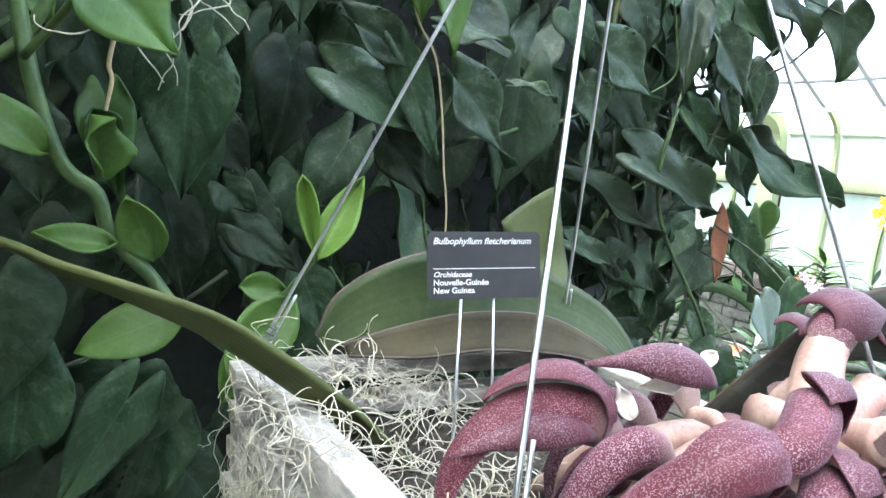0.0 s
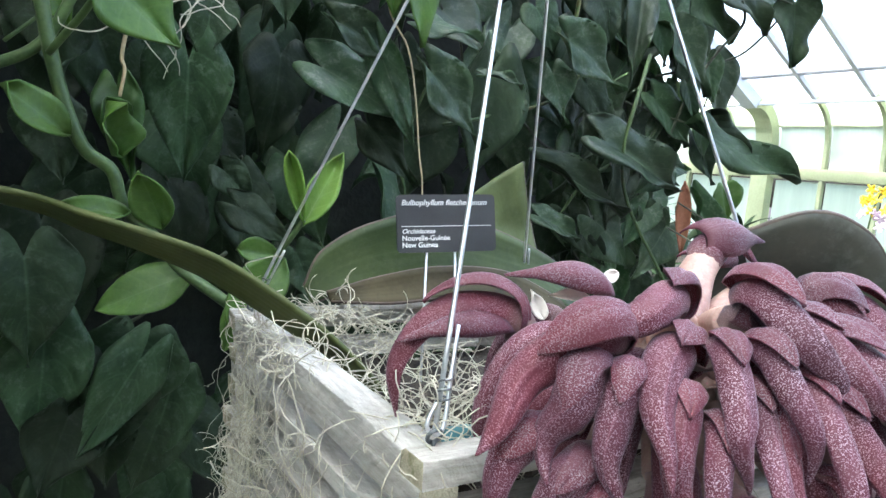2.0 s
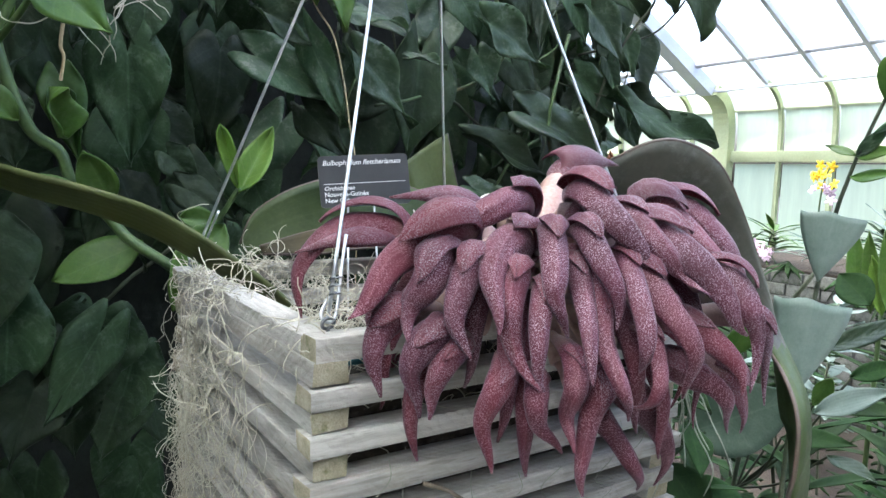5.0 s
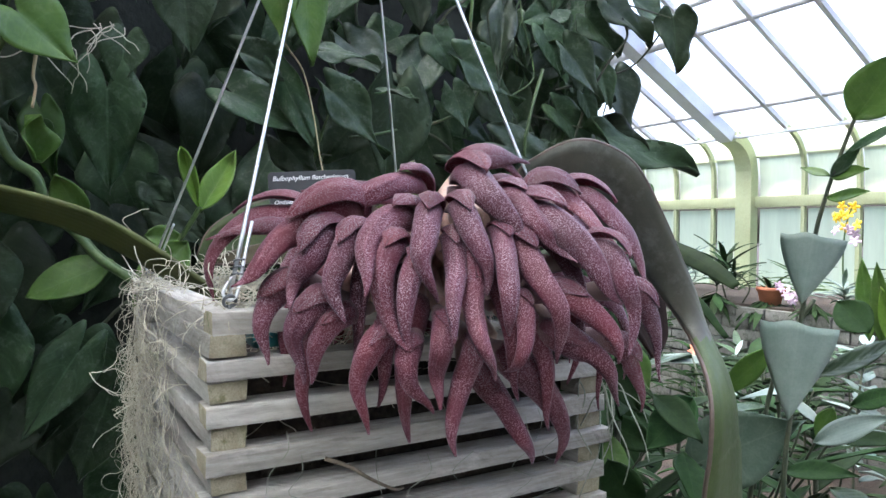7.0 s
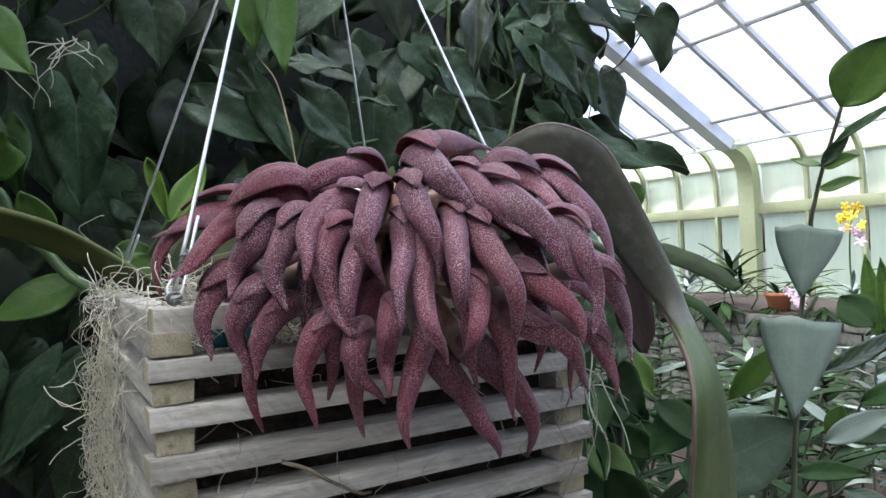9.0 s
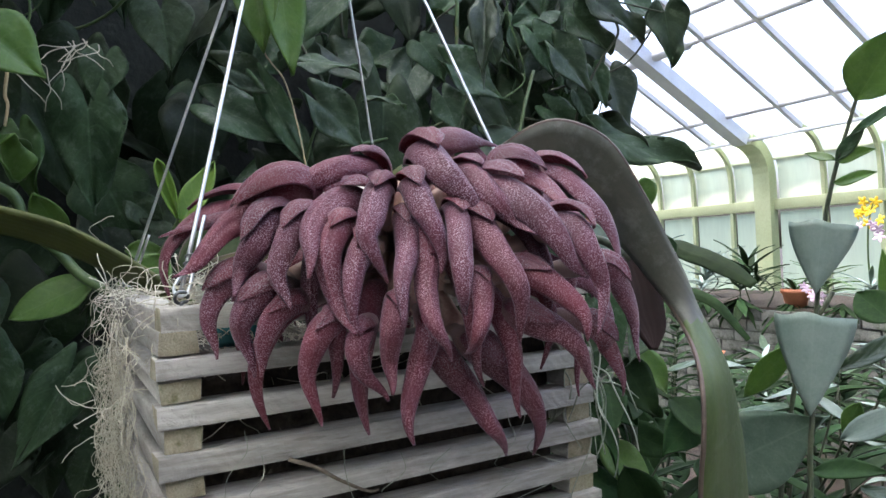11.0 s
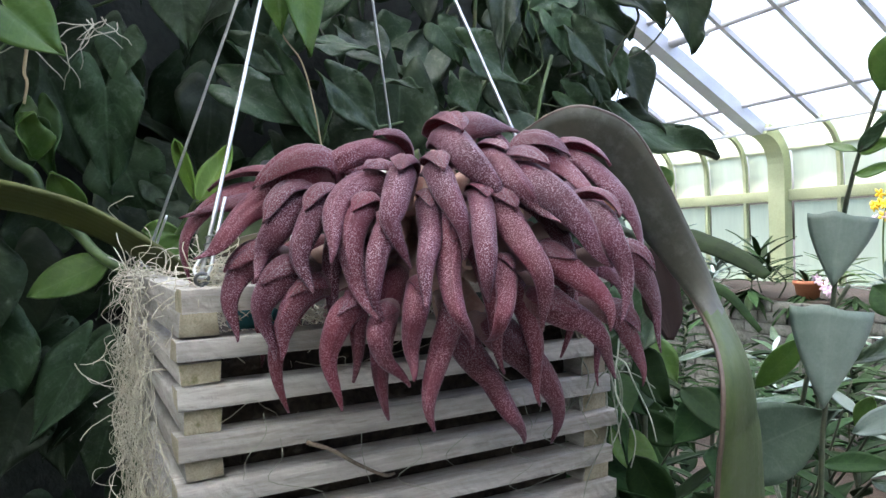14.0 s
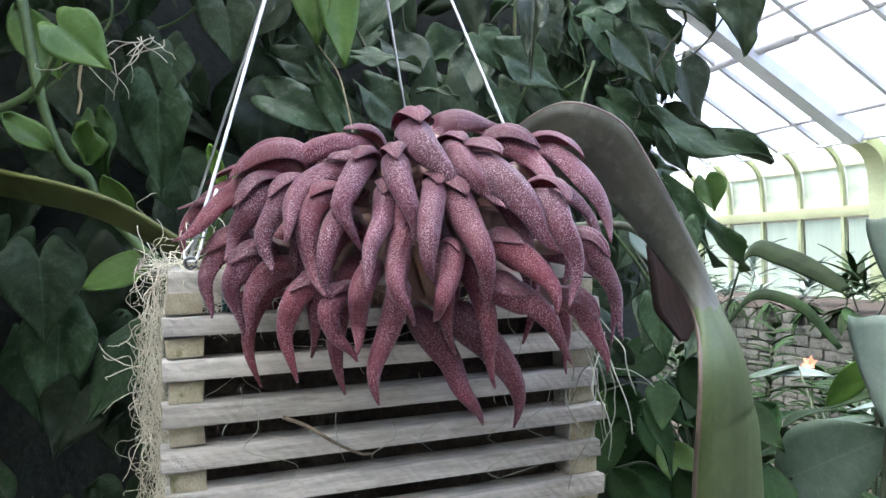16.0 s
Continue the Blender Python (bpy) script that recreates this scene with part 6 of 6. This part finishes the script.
def border_plant(name, label, at, height, n, length, width, material, lean=0.7, group="border plants", erect=0.5):
    """A leafy plant: a stem with n leaves set round it, highest ones most upright."""
    ob = thing(name, label, "plant", group)
    at = Vector(at)
    top = at + Vector((random.gauss(0, 0.05), random.gauss(0, 0.05), height))
    shoot(ob, (at, at.lerp(top, 0.5) + Vector((random.gauss(0, 0.03), random.gauss(0, 0.03), 0)), top), 0.006, STEM_DARK)
    for k in range(n):
        u = 0.35 + 0.65 * (k + 0.5) / n
        p = at.lerp(top, u)
        a = k * 2.4 + random.uniform(-0.4, 0.4)
        up = erect * (0.2 + u) + random.uniform(-0.25, 0.25)
        d = Vector((math.cos(a), math.sin(a), up)).normalized()
        ln = length * random.uniform(0.7, 1.15)
        own_leaf("leaf", p, p + d * ln, width * random.uniform(0.8, 1.15), d.cross(Vector((-d.y, d.x, 0))), material, ob, droop=random.uniform(0.1, 0.5), fold=random.uniform(0.05, 0.2), belly=random.uniform(0.3, 0.5), wave=0.06)
    return ob


random.seed(17)
LOW = ((0.80, 0.32, 0.0, 0.78), (0.74, 0.48, 0.0, 0.95), (0.98, 0.40, 0.0, 0.92), (1.40, 0.20, 0.0, 0.85), (2.0, 0.5, 0.0, 1.0), (0.70, 0.20, 0.0, 0.70), (3.1, 2.0, 0.0, 0.75), (3.2, 2.7, 0.0, 0.8), (2.5, 2.4, 0.0, 0.8), (1.02, 0.62, 0.0, 0.92), (1.25, 0.42, 0.0, 0.98), (1.30, 0.85, 0.0, 1.0), (0.86, 0.55, 0.0, 0.85), (1.55, 0.62, 0.0, 1.05), (1.5, 1.1, 0.0, 0.92), (1.85, 0.95, 0.0, 1.02),
       (1.9, 1.5, 0.0, 0.85), (2.2, 1.2, 0.0, 0.95), (2.3, 0.75, 0.0, 1.1), (1.15, 1.15, 0.0, 0.9), (2.6, 1.7, 0.0, 0.8), (1.1, 0.15, 0.0, 0.8), (0.95, 0.85, 0.0, 0.95), (1.7, 0.35, 0.0, 1.0), (2.9, 1.2, 0.0, 0.95))
for x, y, z, h in LOW:
    broad = x > 2.4 and random.random() < 0.3
    border_plant("leafy_plant", "bushy plant with glossy mid-green leaves" if not broad else "bushy plant with broad blue-green leaves", (x, y, z), h, random.randint(22, 30), random.uniform(0.12, 0.22), random.uniform(0.03, 0.06), GLAUCOUS if broad else random.choice((MID_LEAF, MID_LEAF, LIT_VINE_LEAF)), erect=0.6)
for y, h, ln in ((0.7, 0.35, 0.32), (1.25, 0.28, 0.3), (1.75, 0.3, 0.26), (2.9, 0.3, 0.3), (3.5, 0.25, 0.3), (4.2, 0.4, 0.34), (5.0, 0.35, 0.34), (6.0, 0.45, 0.4), (7.2, 0.5, 0.4)):
    border_plant("bench_plant", "potted plant with arching green leaves", (4.3 + random.uniform(-0.2, 0.5), y, 0.93), h, random.randint(14, 20), ln, 0.05, random.choice((MID_LEAF, MID_LEAF, GLAUCOUS)), erect=1.0)

for k in range(16):
    y = 0.6 + 0.33 * k + random.uniform(-0.1, 0.1)
    border_plant("trailing_plant", "small mossy plant with fine drooping leaves on the planter edge", (4.0 + random.uniform(0.0, 0.15), y, 0.93), random.uniform(0.12, 0.32), random.randint(22, 30), random.uniform(0.15, 0.26), random.uniform(0.02, 0.045), random.choice((MID_LEAF, BRIGHT_LEAF, MID_LEAF, GLAUCOUS)), erect=0.55, group="planter edge plants")
    border_plant("trailing_plant", "small plant with dark drooping leaves over the planter edge", (3.93 + random.uniform(0.0, 0.04), y + 0.16, 0.925), 0.06, random.randint(14, 20), random.uniform(0.16, 0.30), random.uniform(0.03, 0.06), MID_LEAF, erect=-0.5, group="planter edge plants")
for x, y, h in ((3.3, 1.1, 0.9), (3.45, 1.6, 0.82), (3.5, 2.3, 0.72), (3.55, 3.1, 0.85), (3.2, 0.6, 0.95), (2.9, 0.3, 0.95), (3.6, 3.9, 0.8), (2.7, 2.9, 0.75), (3.6, 1.95, 0.6), (3.55, 2.7, 0.62), (3.1, 1.5, 0.8)):
    border_plant("leafy_plant", "bushy plant with glossy mid-green leaves", (x, y, 0.0), h, random.randint(24, 32), random.uniform(0.16, 0.28), random.uniform(0.035, 0.07), random.choice((MID_LEAF, LIT_VINE_LEAF)), erect=0.6)

yellow = thing("yellow_orchid", "yellow orchid with small lilac blooms on a thin stem", "orchid", at=(0, 0, 0))
shoot(yellow, ((4.03, 1.90, 0.93), (4.02, 1.92, 1.2), (4.0, 1.90, 1.45), (4.0, 1.86, 1.60)), 0.006, STEM)
for k in range(13):
    lil = k >= 9
    c = Vector((4.0, 1.905 + random.gauss(0, 0.045) - (0.03 if lil else 0), random.uniform(1.46, 1.60) if not lil else random.uniform(1.38, 1.46)))
    bm = bmesh.new()
    for j in range(5):
        a = 2 * math.pi * j / 5 + k
        s = bmesh.ops.create_uvsphere(bm, u_segments=7, v_segments=5, radius=0.013)
        for v in s["verts"]:
            v.co = Vector((v.co.x * 0.35, v.co.y * 0.8, v.co.z * 1.5 + 0.018))
        bmesh.ops.rotate(bm, verts=s["verts"], cent=(0, 0, 0), matrix=Matrix.Rotation(a, 3, "X"))
    bloom = part("bloom", bm, LILAC if lil else YELLOW, yellow, "pale lilac bloom" if lil else "bright yellow bloom")
    bloom.matrix_local = Matrix.Translation(c) @ pose(0, 0, 0, random.uniform(0, 70), random.uniform(-30, 30), random.uniform(-40, 40))

coral = thing("coral_flower", "small coral orange flower on a thin stem", "flower")
shoot(coral, ((2.02, 1.33, 0.06), (2.01, 1.32, 0.6), (2.00, 1.315, 0.985)), 0.004, STEM)
for j in range(6):
    a = 2 * math.pi * j / 6
    own_leaf("petal", (2.00, 1.315, 0.985), (1.985 + 0.012 * math.cos(a), 1.315 + 0.03 * math.sin(a), 0.995 + 0.022 * math.cos(a)), 0.018, (-1, -0.2, 0.4), CORAL, coral, droop=0.2)
own_leaf("leaf", (2.01, 1.32, 0.94), (1.99, 1.47, 0.96), 0.06, (-0.3, -0.3, 1), GLAUCOUS, coral, "pale grey-green leaf", droop=0.15)
own_leaf("leaf", (2.01, 1.32, 0.92), (1.98, 1.20, 0.95), 0.05, (-0.3, -0.3, 1), MID_LEAF, coral, droop=0.15)

lilac = thing("lilac_orchid", "small orchid with clustered pale lilac blooms", "orchid")
shoot(lilac, ((4.02, 2.22, 0.93), (4.0, 2.23, 0.98), (3.97, 2.24, 1.03)), 0.005, STEM)
for k in range(9):
    bm = bmesh.new()
    for j in range(5):
        s = bmesh.ops.create_uvsphere(bm, u_segments=7, v_segments=5, radius=0.011)
        for v in s["verts"]:
            v.co = Vector((v.co.x * 0.35, v.co.y * 0.8, v.co.z * 1.4 + 0.015))
        bmesh.ops.rotate(bm, verts=s["verts"], cent=(0, 0, 0), matrix=Matrix.Rotation(2 * math.pi * j / 5 + k, 3, "X"))
    bloom = part("bloom", bm, LILAC, lilac)
    bloom.matrix_local = Matrix.Translation((3.95, 2.24 + random.gauss(0, 0.035), 1.03 + random.gauss(0, 0.03))) @ pose(0, 0, 0, random.uniform(0, 70), random.uniform(-30, 30), random.uniform(-40, 40))

pot = thing("terracotta_pot", "terracotta pot with a small green plant", "pot", at=(0, 0, 0))
bm = bmesh.new()
prof = ((0.0, 0.0), (0.062, 0.0), (0.082, 0.10), (0.092, 0.10), (0.092, 0.125), (0.078, 0.125), (0.072, 0.105), (0.0, 0.105))
rings = [[bm.verts.new((4.06 + r * math.cos(a), 2.42 + r * math.sin(a), 0.932 + z)) for a in (2 * math.pi * k / 20 for k in range(20))] if r else [bm.verts.new((4.06, 2.42, 0.932 + z))] for r, z in prof]
for a, b in zip(rings, rings[1:]):
    for k in range(20):
        q = [a[k % len(a)], a[(k + 1) % len(a)], b[(k + 1) % len(b)], b[k % len(b)]]
        bm.faces.new(list(dict.fromkeys(q)))
part("pot", bm, TERRACOTTA, pot)
for k in range(9):
    a = k * 0.7
    own_leaf("leaf", (4.06, 2.42, 1.03), (4.06 + 0.16 * math.cos(a), 2.42 + 0.16 * math.sin(a), 1.03 + random.uniform(0.08, 0.2)), 0.03, (-math.cos(a), -math.sin(a), 1), MID_LEAF, pot, droop=0.4)

# ---------------------------------------------------------------- brick planter
planter = thing("brick_planter", "raised planting bed of grey limewashed bricks filled with soil", "planter", kind="structure")
part("core", box(bmesh.new(), (3.93, 0.3, 0.0), (5.2, 9.0, 0.90)), MORTAR, planter, smooth=False)
part("soil", box(bmesh.new(), (3.98, 0.32, 0.90), (5.18, 8.98, 0.932), 0.01), SOIL, planter)
BRICKS = [part("brick", box(bmesh.new(), (-0.05, -0.105, -0.034), (0.05, 0.105, 0.034), 0.004, 0.003), BRICK, planter) for _ in range(4)]
random.seed(4)
for r in range(12):
    for c in range(19):
        y = 1.25 + 0.222 * c + (0.111 if r % 2 else 0)
        src = BRICKS[(r * 5 + c * 3) % 4]
        ob = src if (r, c) in ((0, 0), (0, 1), (0, 2), (0, 3)) and src.location.x == 0 else new("brick", src.data)
        ob.parent = planter
        ob.matrix_local = pose(3.965 + random.uniform(-0.006, 0.004), y, 0.04 + 0.0765 * r, 0, random.uniform(-1.5, 1.5), random.uniform(-1.5, 1.5))
